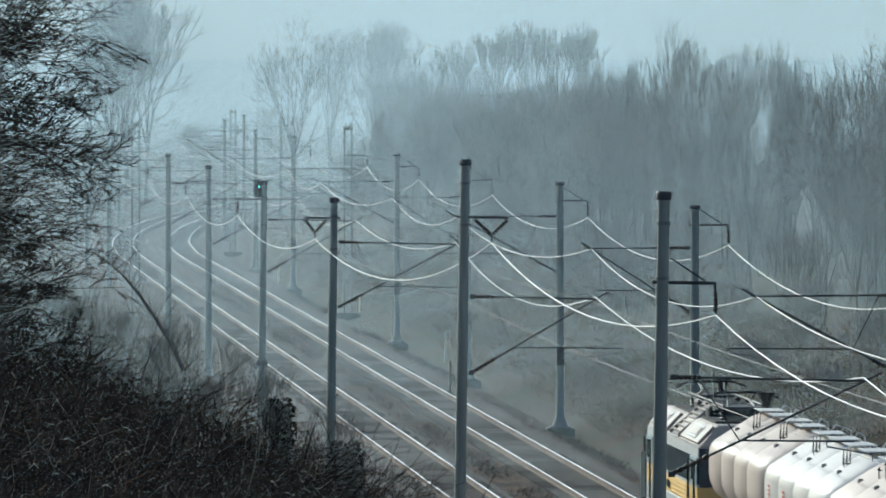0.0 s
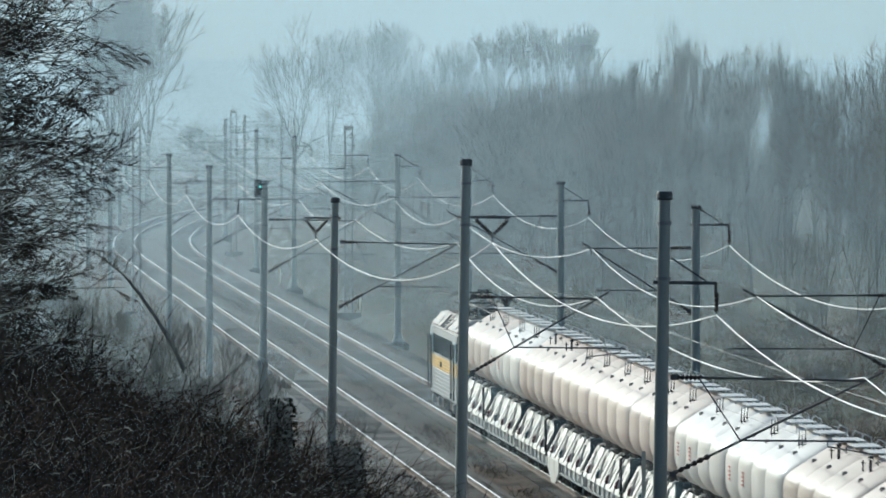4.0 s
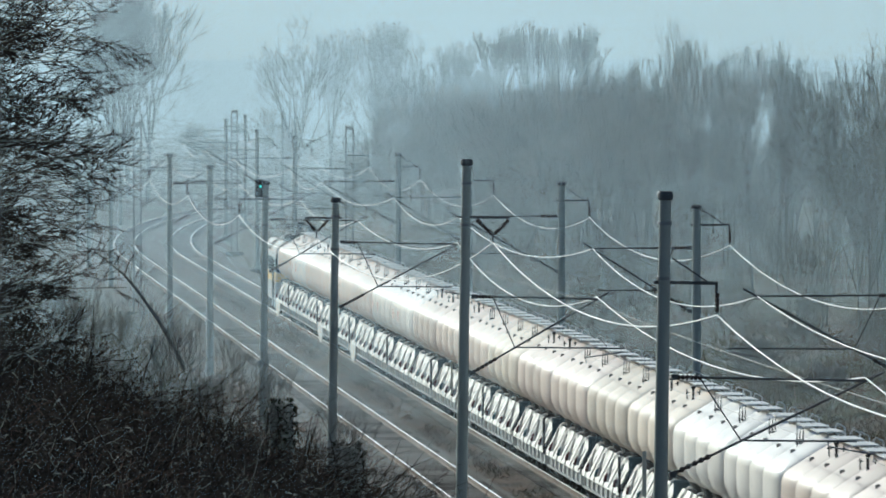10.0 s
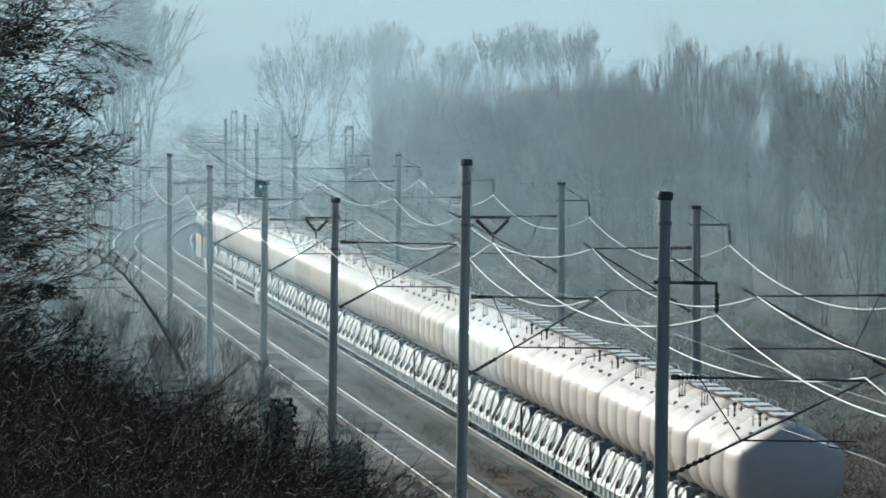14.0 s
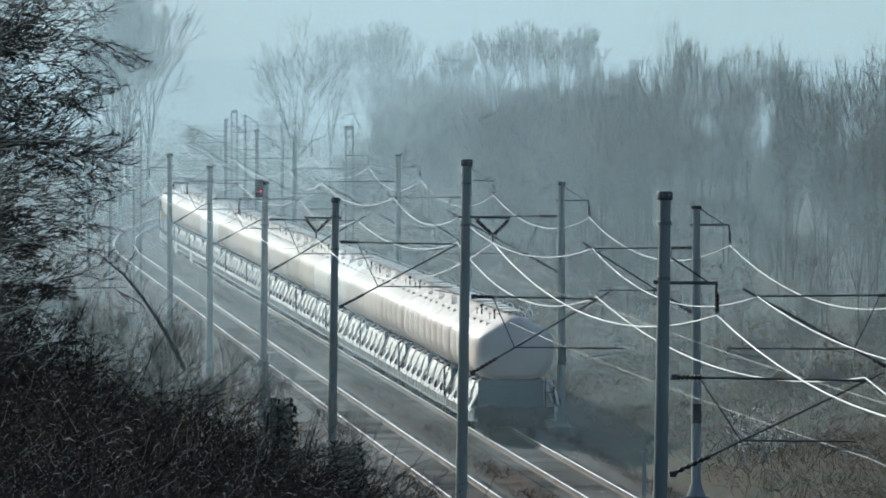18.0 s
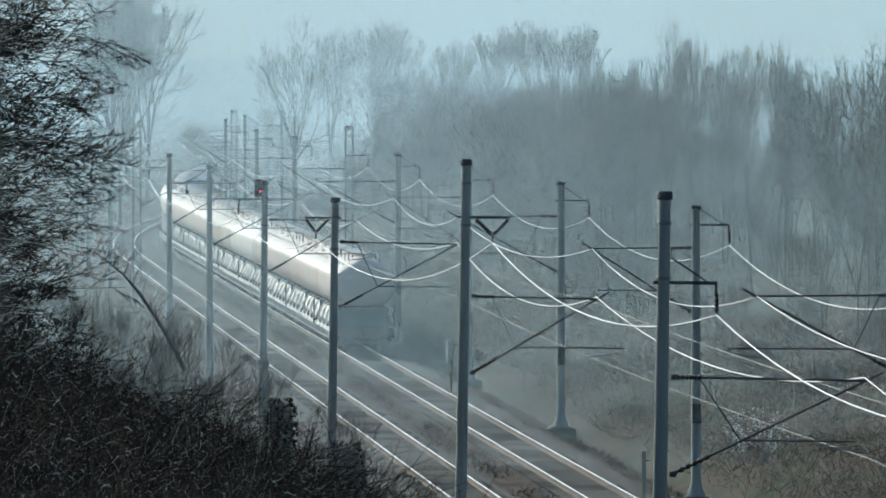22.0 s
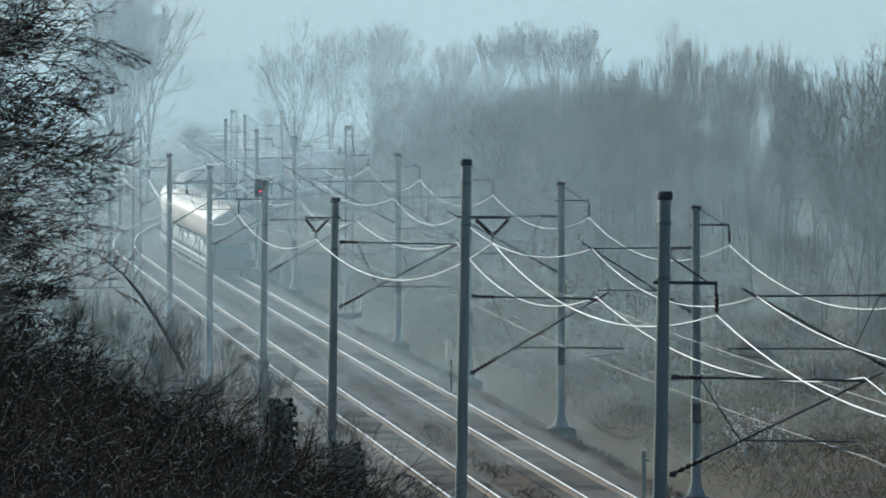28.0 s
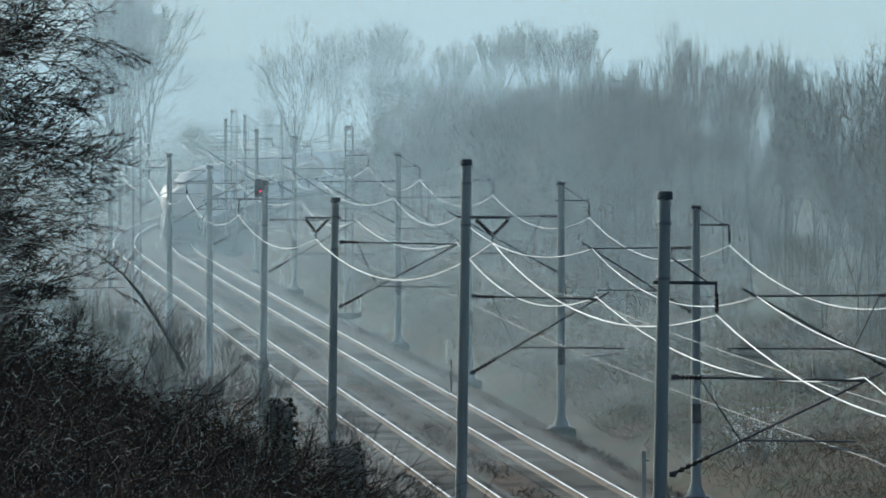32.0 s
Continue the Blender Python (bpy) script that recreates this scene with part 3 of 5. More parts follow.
def wagon(tank_mat, ladder, skirt, marks):
    thing = empty("hopper_wagon", label="white ribbed cement hopper wagon with a rounded tank", category="wagon", group="cement wagons of the train")
    tank = part("tank", Geo().loft(tank_rings()), tank_mat, thing, smooth=50)
    for i in range(4):
        y = -5.475 + i * 3.65
        part("knob", Geo().lathe((-0.86, y - 0.6, 4.04), [(0.06, -0.02), (0.06, 0.06), (0.04, 0.08)], 10), M_KNOB, tank, smooth=35)
        if i in (1, 3):
            continue
        if marks < 2:
            vent = part("vent_rack", Geo().box((-0.62, y, 4.24), (0.2, 0.05, 0.03)), M_BLACKPART, tank, "black rack of upright vent loops")
            for k in range(3):
                x = -0.7 + k * 0.075
                part("pipe", Geo().tube([(x, y, 4.1 + k * 0.04), (x, y, 4.55), (x + 0.02, y + 0.15, 4.58), (x, y + 0.3, 4.2 + k * 0.04)], 0.012, 5), M_BLACKPART, vent)
        else:
            valve = part("valve", Geo().tube([(-0.58, y, 4.16), (-0.58, y, 4.54)], 0.034, 8), M_BLACKPART, tank, "upright black valve with a hand lever")
            part("valve_cap", Geo().lathe((-0.58, y, 4.52), [(0.06, 0), (0.07, 0.04), (0.04, 0.07)], 9), M_BLACKPART, valve)
            for k in (-1, 1):
                part("side_cock", Geo().tube([(-0.58 + k * 0.17, y, 4.3 + k * 0.06), (-0.58 + k * 0.17, y, 4.5)], 0.018, 6), M_BLACKPART, valve)
                part("lever", Geo().tube([(-0.58 + k * 0.1, y, 4.42), (-0.58 + k * 0.22, y, 4.44)], 0.013, 5), M_BLACKPART, valve)
    walkway = part("walkway", Geo().tube([(0.34, -6.9, 4.5), (0.34, 6.9, 4.5)], 0.016, 6), M_WALK, thing, "galvanised roof walkway")
    for i in range(4):
        y = -5.475 + i * 3.65
        part("plank", Geo().box((0.02, y, 4.54), (0.62, 2.1, 0.022)), M_WALK, walkway)
        for x in (-0.22, 0.26):
            part("support", Geo().tube([(x, y, 4.53), (x, y, 4.38)], 0.02, 5), M_WALK, walkway)
    for y in (-6.9, -3.2, 3.4, 6.7):
        part("rail_end", Geo().tube([(0.42, y, 4.5), (0.5, y, 4.62), (0.66, y, 4.54), (0.68, y, 4.2)], 0.02, 6), M_WALK, walkway)
    # discharge side: sloped plates between ribs
    rnd = random.Random(7 + marks)
    for sg in (-1, 1):
        for i in range(4):
            y = -5.475 + i * 3.65
            lo, hi = Vector((sg * 1.56, 0, 1.1)), Vector((sg * 1.12, 0, 1.98))
            for k, (a0, a1) in enumerate(((-1.4, 0.22), (0.3, 1.8))):
                ring = []
                for a, b in ((a0, 0.0), (a1, 0.0), (a1, 0.8), (a1 - 0.16, 1.0), (a0 + 0.2, 1.0), (a0, 0.82)):
                    p = lo.lerp(hi, b)
                    ring.append((p.x, y + a, p.z))
                back = [(x - sg * 0.05, yy, z - 0.03) for x, yy, z in ring]
                plate = part("side_plate", Geo().loft([ring, back]), M_PLATE, thing)
                p = lo.lerp(hi, 0.5)
                part("rib", Geo().box((p.x + sg * 0.03, y + (a0 + a1) / 2, p.z), (0.5, 0.05, 0.05), Matrix.Translation((p.x, 0, p.z)) @ pose(0, 0, 0, 0, sg * 61, 0) @ Matrix.Translation((-p.x, 0, -p.z))), M_PIPE, plate)
            part("apron", Geo().loft([[(sg * x, y + d, z) for d in (-1.78, 1.78)] + [(sg * (x - 0.05), y + d, z - 0.02) for d in (1.78, -1.78)] for x, z in ((1.56, 1.04), (1.5, 1.14))]), M_PLATE, thing)
            part("gusset", Geo().loft([[(sg * 1.5, y + d, 1.07), (sg * 1.6, y + d, 1.07), (sg * 1.46, y + d, 1.48)] for d in (0.24, 0.34)]), M_PLATE, thing)
            pipe = part("discharge_pipe", Geo().tube([(sg * 1.58, y - 1.55, 1.26), (sg * 1.5, y - 1.55, 1.6), (sg * 1.4, y - 1.55, 1.92), (sg * 1.31, y - 1.55, 2.06), (sg * 1.22, y - 1.55, 2.12), (sg * 1.14, y - 1.55, 2.1)], 0.038, 8), M_PIPE, thing, "curved pale discharge pipe", smooth=40)
            part("valve", Geo().tube([(sg * 1.52, y - 1.5, 1.5), (sg * 1.6, y - 1.5, 1.4), (sg * 1.62, y - 1.36, 1.3)], 0.07, 8), (M_DARKRED, M_DARKRED, M_TEALPART, M_DARKRED)[i], pipe, smooth=40)
            if sg < 0:
                part("hopper_cone", Geo().lathe((0, y, 0), [(0.35, 0.6), (0.4, 0.75), (0.95, 1.6), (1.1, 2.3)], 16), M_UNDER, thing, smooth=40)
        sill = part("side_sill", Geo().box((sg * 1.36, 0, 0.87), (0.14, 14.6, 0.34)), M_SILL, thing, bevel=0.02)
        for i in range(9):
            part("post", Geo().box((sg * 1.455, -7.3 + i * 1.825, 0.87), (0.07, 0.16, 0.36)), M_PLATE, sill)
        part("flange", Geo().box((sg * 1.43, 0, 1.05), (0.22, 14.7, 0.05)), M_PLATE, sill)
        part("flange", Geo().box((sg * 1.43, 0, 0.69), (0.2, 14.7, 0.04)), M_SILL, sill)
        if skirt:
            part("fishbelly_plate", Geo().loft([[(sg * (1.49 + a), 2.2, 1.03), (sg * (1.49 + a), 7.3, 1.03), (sg * (1.49 + a), 7.2, 0.7), (sg * (1.49 + a), 5.6, 0.3), (sg * (1.49 + a), 4.0, 0.3), (sg * (1.49 + a), 2.4, 0.7)] for a in (0.0, 0.06)]), M_PLATE, thing, "deep white fish-belly side plate")
    if ladder:
        for x in (-1.52,):
            lad = part("ladder", Geo().tube([(x, -6.95, 1.0), (x, -6.95, 2.1), (-1.3, -6.95, 2.25)], 0.03, 6).tube([(x, -7.35, 1.0), (x, -7.35, 2.1), (-1.3, -7.35, 2.25)], 0.03, 6), M_BLACKPART, thing, "black access ladder")
            for k in range(5):
                part("rung", Geo().tube([(x, -6.95, 1.05 + 0.24 * k), (x, -7.35, 1.05 + 0.24 * k)], 0.018, 5), M_BLACKPART, lad)
    part("underframe", Geo().box((0, 0, 0.9), (2.2, 14.9, 0.3)), M_UNDER, thing)
    for sg in (-1, 1):
        part("end_beam", Geo().box((0, sg * 7.34, 0.98), (2.8, 0.16, 0.4)), M_UNDER, thing, bevel=0.02)
        part("end_panel", Geo().box((-0.12, sg * 7.36, 1.66), (2.3, 0.05, 0.94)), M_ENDBLUE, thing, "blue-grey sheet end panel", bevel=0.015)
        rail = part("end_rail", Geo().tube([(1.1, sg * 7.36, 1.18), (1.1, sg * 7.36, 2.14), (1.4, sg * 7.36, 2.14), (1.4, sg * 7.36, 1.18)], 0.03, 6), M_BLACKPART, thing, "dark handrail hoop")
        part("cross_rail", Geo().tube([(1.1, sg * 7.36, 1.7), (1.4, sg * 7.36, 1.7)], 0.025, 6), M_BLACKPART, rail)
        buffers(thing, sg * 7.4, sg)
        bogie(thing, sg * 5.1)
    for k, y in ((0, 1.2), (1, 4.9)):
        if marks == 1:
            for j in range(4):
                part("marking", Geo().box((-1.478, y, 3.0 + j * 0.1), (0.012, 0.34, 0.05)), M_REDMARK, thing, "short red marking bar")
    return thing


def locomotive():
    thing = empty("locomotive", label="grey, yellow and dark blue electric locomotive", category="locomotive")
    L = 8.3

    def shell(z0, z1, w0, w1, y0=-L, y1=L, cut=0.0):
        return Geo().loft([[(-w0, y0, z0), (w0, y0, z0), (w0, y1, z0), (-w0, y1, z0)], [(-w1, y0 + cut, z1), (w1, y0 + cut, z1), (w1, y1 - cut, z1), (-w1, y1 - cut, z1)]])
    body = part("body", shell(0.95, 1.92, 1.47, 1.48), M_LGREY, thing, bevel=0.03)
    part("yellow_band", shell(1.924, 2.4, 1.48, 1.48), M_LYELLOW, thing, "yellow waist band", bevel=0.01)
    part("white_line", shell(2.404, 2.47, 1.482, 1.482), M_LGREY, thing)
    part("window_band", shell(2.474, 3.16, 1.475, 1.46), M_LDARK, thing, "dark upper side band")
    part("cornice", shell(3.164, 3.42, 1.47, 1.45), M_LGREY, thing, "pale grey cornice")
    part("roof", shell(3.424, 3.98, 1.45, 0.92, cut=0.45), M_LROOF, thing, "cream sloping roof", bevel=0.03)
    slope = math.degrees(math.atan2(0.556, 0.53))
    for sg in (-1, 1):
        for k in range(6):
            part("corrugation", Geo().box((sg * 1.485, 0.9, 1.05 + k * 0.14), (0.035, 13.6, 0.05)), M_LGREY, body)
        for k in range(4):
            part("corrugation", Geo().box((sg * 1.488, 0.9, 1.99 + k * 0.11), (0.03, 13.6, 0.035)), M_LYELLOW, body)
        for y in (-5.2, 4.9):
            m = pose(sg * 1.2, y, 3.715, 0, sg * slope, 0)
            hatch = part("roof_hatch", Geo().box((0, 0, 0.03), (0.62, 5.4, 0.07)), M_LROOF, thing, "cream roof hatch panel", bevel=0.02, at=m)
            part("hatch_frame", Geo().box((0, 0, 0.075), (0.42, 2.8, 0.03)), M_LGREY, hatch, bevel=0.01)
            part("hatch_panel", Geo().box((0, 0, 0.095), (0.26, 2.2, 0.02)), M_LROOF, hatch)
        lad = part("louvre_stile", Geo().tube([(sg * 1.46, -1.9, 3.52), (sg * 0.5, -1.9, 4.32)], 0.05, 6), M_LROOF, thing, "cream roof grating like a ladder")
        part("louvre_stile", Geo().tube([(sg * 1.46, 0.7, 3.52), (sg * 0.5, 0.7, 4.32)], 0.05, 6), M_LROOF, thing)
        for k in range(7):
            part("rung", Geo().tube([(sg * (1.36 - 0.13 * k), -1.9, 3.61 + 0.108 * k), (sg * (1.36 - 0.13 * k), 0.7, 3.61 + 0.108 * k)], 0.038, 5), M_LROOF, lad)
        part("louvre_bay", Geo().loft([[(sg * 1.43, -1.9, 3.48), (sg * 1.43, 0.7, 3.48), (sg * 0.5, 0.7, 4.25), (sg * 0.5, -1.9, 4.25)], [(sg * 1.3, -1.9, 3.4), (sg * 1.3, 0.7, 3.4), (sg * 0.4, 0.7, 4.05), (sg * 0.4, -1.9, 4.05)]]), M_BLACKPART, thing, "black ventilation bay")
        # rear and front cab doors with their handrails
        for y in (-7.2, 7.2):
            part("cab_panel", Geo().box((sg * 1.487, y, 2.8), (0.03, 1.9, 0.72)), M_LBLUE, thing, "pale blue cab side panel")
            part("door_window", Geo().box((sg * 1.507, y + 0.25, 2.82), (0.014, 0.8, 0.5)), M_GLASSD, thing)
            for dy in (-1.0, 0.85):
                part("handrail", Geo().tube([(sg * 1.56, y + dy, 1.1), (sg * 1.56, y + dy, 3.1)], 0.035, 6), M_BLACKPART, thing)
        part("emblem", Geo().box((sg * 1.52, 0.6, 2.15), (0.012, 0.9, 0.2)), M_LDARK, thing, "small dark emblem")
        for y in (-6.3, -2.6, 2.8, 6.6):
            part("step", Geo().box((sg * 1.42, y, 0.72), (0.1, 0.3, 0.3)), M_LGREY, thing)
    for sg in (-1, 1):
        part("windscreen", Geo().box((0, sg * (L + 0.03), 2.85), (2.3, 0.03, 0.55)), M_GLASSD, thing, bevel=0.008)
        for x in (-0.95, 0.95):
            part("lamp", Geo().lathe((0, 0, 0), [(0.13, 0), (0.13, 0.05), (0.1, 0.07)], 12), M_LGREY, thing, at=pose(x, sg * L, 1.55, -90 * sg))
        part("end_sheet", Geo().box((0, sg * (L + 0.01), 2.9), (2.85, 0.03, 1.0)), M_LEND, thing, "dark blue cab end")
        part("horn", Geo().lathe((0.45, sg * 6.6, 4.0), [(0.12, 0), (0.1, 0.3), (0.12, 0.55), (0.24, 0.75), (0.24, 0.8)], 10), M_BLACKPART, thing, smooth=40)
        part("buffer_beam", Geo().box((0, sg * 8.1, 0.98), (2.7, 0.3, 0.5)), M_UNDER, thing)
        buffers(thing, sg * 8.25, sg)
        bogie(thing, sg * 4.3, 2.6)
    part("underbelly", Geo().box((0, 0, 0.72), (2.3, 4.4, 0.5)), M_UNDER, thing)
    # roof gear
    part("roof_deck", Geo().box((0, 0, 3.98), (1.7, 13.0, 0.12)), M_UNDER, thing)
    for y in (-2.6, -1.2, 0.4, 1.9, 3.2):
        part("roof_box", Geo().box((0.2 * math.sin(y * 3), y, 4.15), (1.1, 0.9, 0.3)), M_UNDER, thing, bevel=0.04)
    for i in range(10):
        part("roof_insulator", Geo().lathe(((-0.55, 0.55)[i % 2], -5.5 + i * 1.2, 4.02), [(0.06, 0), (0.11, 0.06), (0.05, 0.12), (0.11, 0.18), (0.05, 0.24), (0.1, 0.3), (0.03, 0.36)], 10), M_BLACKPART, thing)
    part("busbar", Geo().tube([(-0.55, -5.5, 4.4), (-0.55, 5.6, 4.4)], 0.03, 6).tube([(0.55, -4.5, 4.4), (0.55, 5.6, 4.4)], 0.03, 6), M_BLACKPART, thing)
    for y, up in ((-4.6, 0.3), (5.0, 0.28)):
        pan = part("pantograph", Geo().box((0, y, 4.34), (1.4, 1.8, 0.06)), M_BLACKPART, thing, "black roof pantograph")
        k = y + (1.0 if y < 0 else -1.0)
        for x in (-0.35, 0.35):
            part("lower_arm", Geo().tube([(x, y, 4.36), (x * 0.8, k, 4.36 + up * 0.48)], 0.035, 6), M_BLACKPART, pan)
            part("upper_arm", Geo().tube([(x * 0.8, k, 4.36 + up * 0.48), (x, y, 4.4 + up)], 0.028, 6), M_BLACKPART, pan)
        part("contact_strip", Geo().tube([(-0.95, y, 4.28 + up), (-0.6, y, 4.43 + up), (0.6, y, 4.43 + up), (0.95, y, 4.28 + up)], 0.035, 6), M_BLACKPART, pan)
    return thing


loco = locomotive()
loco.matrix_basis = beside(NOSE - 8.3)
kinds = {}
vehicles = [(loco, -8.3, 4.3)]
WHITE = {1, 6, 7, 16, 17}
DUSTY = {11, 14, 15}
for i in range(24):
    key = (1 if i in WHITE else 2 if i in DUSTY else 0, i % 2 == 0, i in (0, 3, 5), (1 if i in (1, 6, 7) else 0) + (2 if i in (2, 8, 9, 12, 15, 18, 20, 23) else 0))
    if key in kinds:
        w = copy_thing(kinds[key], Matrix())
    else:
        w = kinds[key] = wagon((M_TANK, M_TANK2, M_TANK3)[key[0]], key[1], key[2], key[3])
    if key[0]:
        w["label"] = "bright white ribbed cement hopper wagon, freshly painted" if key[0] == 1 else "beige cement-dusted ribbed hopper wagon"
    w.matrix_basis = beside(NOSE - FIRST - WAGON * (i + 0.5))
    vehicles.append((w, -FIRST - WAGON * (i + 0.5), 5.1))


def vehicle_pose(s, half):
    a, b = line(s - half), line(s + half)
    m = (a + b) / 2
    return pose(m.x, m.y, 0, 0, 0, math.degrees(math.atan2(-(b.x - a.x), b.y - a.y)))


def motions():
    for thing, offset, half in vehicles:
        times = [0.0]
        t_curve = (S_CURVE - 12 - offset - NOSE) / SPEED
        if t_curve < 32:
            t = max(0.0, t_curve)
            while t < 31.5:
                if t > times[-1] + 0.2:
                    times.append(t)
                t += 0.8
        times.append(32.0)
        walk(thing, [(t, vehicle_pose(NOSE + SPEED * t + offset, half)) for t in times])
    walk(vane, [(0, pose(0.06, -0.075, -0.12)), (15.2, pose(0.06, -0.075, -0.12)), (15.7, pose(0.06, -0.075, 0.06)), (32, pose(0.06, -0.075, 0.06))])
    for thing, y, rows in FLIGHTS:
        walk(thing, [(t, pose(x, y, z, 40)) for t, x, z in rows])


# ---- plants ----
class Twigs:
    """Tapered three-sided stems collected into one mesh."""
    def __init__(self):
        self.v, self.f = [], []

    def stem(self, pts, r0, r1, n=3):
        k0 = len(self.v)
        m = len(pts)
        d = (pts[-1] - pts[0])
        a = d.cross(Vector((0.3, 0.2, 1))).normalized()
        b = d.cross(a).normalized()
        off = [(a * math.cos(6.2832 * j / n) + b * math.sin(6.2832 * j / n)) for j in range(n)]
        for i, p in enumerate(pts):
            r = r0 + (r1 - r0) * i / (m - 1)
            for o in off:
                self.v.append((p.x + o.x * r, p.y + o.y * r, p.z + o.z * r))
        for i in range(m - 1):
            for j in range(n):
                k = (j + 1) % n
                self.f.append((k0 + i * n + j, k0 + i * n + k, k0 + (i + 1) * n + k, k0 + (i + 1) * n + j))

    def leaf(self, p, a, b):
        k = len(self.v)
        self.v += [tuple(p - a), tuple(p + b), tuple(p + a), tuple(p - b)]
        self.f.append((k, k + 1, k + 2, k + 3))

    def mesh(self, name, mat):
        return quick_mesh(name, self.v, self.f, mat)


def rand_unit(rnd):
    v = Vector((rnd.gauss(0, 1), rnd.gauss(0, 1), rnd.gauss(0, 1)))
    return v.normalized()


def fork(rnd, trunk, twigs, p, d, length, radius, level, depth, angle, lift, thin, twiggy):
    """A limb that forks again and again into finer, upward-reaching shoots."""
    pts, q, way = [p.copy()], p.copy(), d.copy()
    steps = 3 if level < 3 else 2
    for i in range(steps):
        way = (way + rand_unit(rnd) * 0.07 + Vector((0, 0, lift))).normalized()
        q = q + way * (length / steps)
        pts.append(q.copy())
    r1 = max(thin, radius * 0.7)
    (trunk if level < 3 else twigs).stem(pts, radius, r1, 5 if level < 2 else 3)
    if level >= depth - 3:
        for i in range(twiggy):
            f = steps * rnd.uniform(0.15, 1.0)
            k = min(steps - 1, int(f))
            base = pts[k].lerp(pts[k + 1], f - k)
            side = way.cross(rand_unit(rnd)).normalized()
            nd = (way + side * rnd.uniform(0.35, 0.9) + Vector((0, 0, lift * 2))).normalized()
            ln = length * rnd.uniform(0.3, 0.7)
            tip = base + nd * ln
            twigs.stem([base, tip], thin, thin * 0.6)
            for j in range(1):
                b2 = base.lerp(tip, rnd.uniform(0.3, 0.9))
                nd2 = (nd + rand_unit(rnd) * 0.6).normalized()
                twigs.stem([b2, b2 + nd2 * ln * 0.5], thin * 0.8, thin * 0.5)
    if level >= depth:
        return
    side = way.cross(rand_unit(rnd)).normalized()
    kids = 3 if rnd.random() < 0.22 else 2
    for i in range(kids):
        turn = side if i == 0 else -side if i == 1 else way.cross(side).normalized()
        a = angle * rnd.uniform(0.35, 1.15)
        nd = (way * math.cos(a) + turn * math.sin(a)).normalized()
        fork(rnd, trunk, twigs, q, nd, length * rnd.uniform(0.72, 0.9), max(thin, r1 * 0.78), level + 1, depth, angle, lift, thin, twiggy)


def fork_tree(seed, height, name="tree", label="bare grey-brown deciduous tree at the wood's edge", stems=1, clear=0.3, limbs=4, angle=0.42, lift=0.05, depth=6, thin=0.01, twiggy=3, radius=0.0, lean=0.05, open_at=0.5, wide=2.0, group="bare trees", bark=None, twig=None):
    """Stems bare to a share of their height, then limbs that open by open_at and fork on."""
    rnd = random.Random(seed)
    trunk, twigs = Twigs(), Twigs()
    for k in range(stems):
        h = height * (rnd.uniform(0.82, 1.0) if stems > 1 else 1.0)
        r0 = radius or h * 0.011
        a = rnd.uniform(0, 6.283)
        d = Vector((math.cos(a) * lean, math.sin(a) * lean, 1)).normalized()
        p = Vector((math.cos(a), math.sin(a), 0)) * (0.35 if stems > 1 else 0) + Vector((0, 0, -0.3))
        top = p + d * (h * clear + 0.3)
        trunk.stem([p, p.lerp(top, 0.5) + rand_unit(rnd) * 0.05, top], r0, r0 * 0.75, 7)
        unit = h * (1 - clear) / sum(0.81 ** i for i in range(depth + 1)) * 1.12
        for i in range(limbs):
            b = 6.283 * (i + rnd.random() * 0.6) / limbs
            o = open_at * rnd.uniform(0.4, 1.2) * (0.15 if i == 0 else 1)
            nd = (d + Vector((math.cos(b), math.sin(b), 0)) * o).normalized()
            base = p.lerp(top, 1.0 if i == 0 else rnd.uniform(0.72, 1.0))
            fork(rnd, trunk, twigs, base, nd, unit * rnd.uniform(0.85, 1.05), r0 * 0.55, 0, depth, angle, lift, thin, twiggy)
    reach = sorted(math.hypot(v[0], v[1]) for v in twigs.v)[int(0.96 * len(twigs.v))]
    tall = max(v[2] for v in twigs.v)
    for stems_of in (trunk, twigs):
        stems_of.v = [(x * wide / reach, y * wide / reach, z * height / tall) for x, y, z in stems_of.v]
    thing = empty(name, label=label, category="tree", group=group)
    part("trunk", trunk.mesh("trunk", bark or M_BARK), None, thing, "grey-brown trunk and limbs")
    part("crown", twigs.mesh("crown", twig or M_TWIG), None, thing, "fine leafless twigs")
    return thing


def spread_copies(protos, places, rnd, scale=(0.72, 0.86)):
    used = set()
    for s, u, kind, k in places:
        proto = protos[kind]
        p = line(s, u, ground_z(s, u))
        sc = k * rnd.uniform(*scale)
        m = pose(p.x, p.y, p.z, rnd.uniform(-2, 2), rnd.uniform(-2, 2), rnd.uniform(0, 360))
        if kind not in used:
            used.add(kind)
            ob = proto
            ob.matrix_basis = m
        else:
            ob = copy_thing(proto, m)
        ob.scale = (sc, sc, sc)


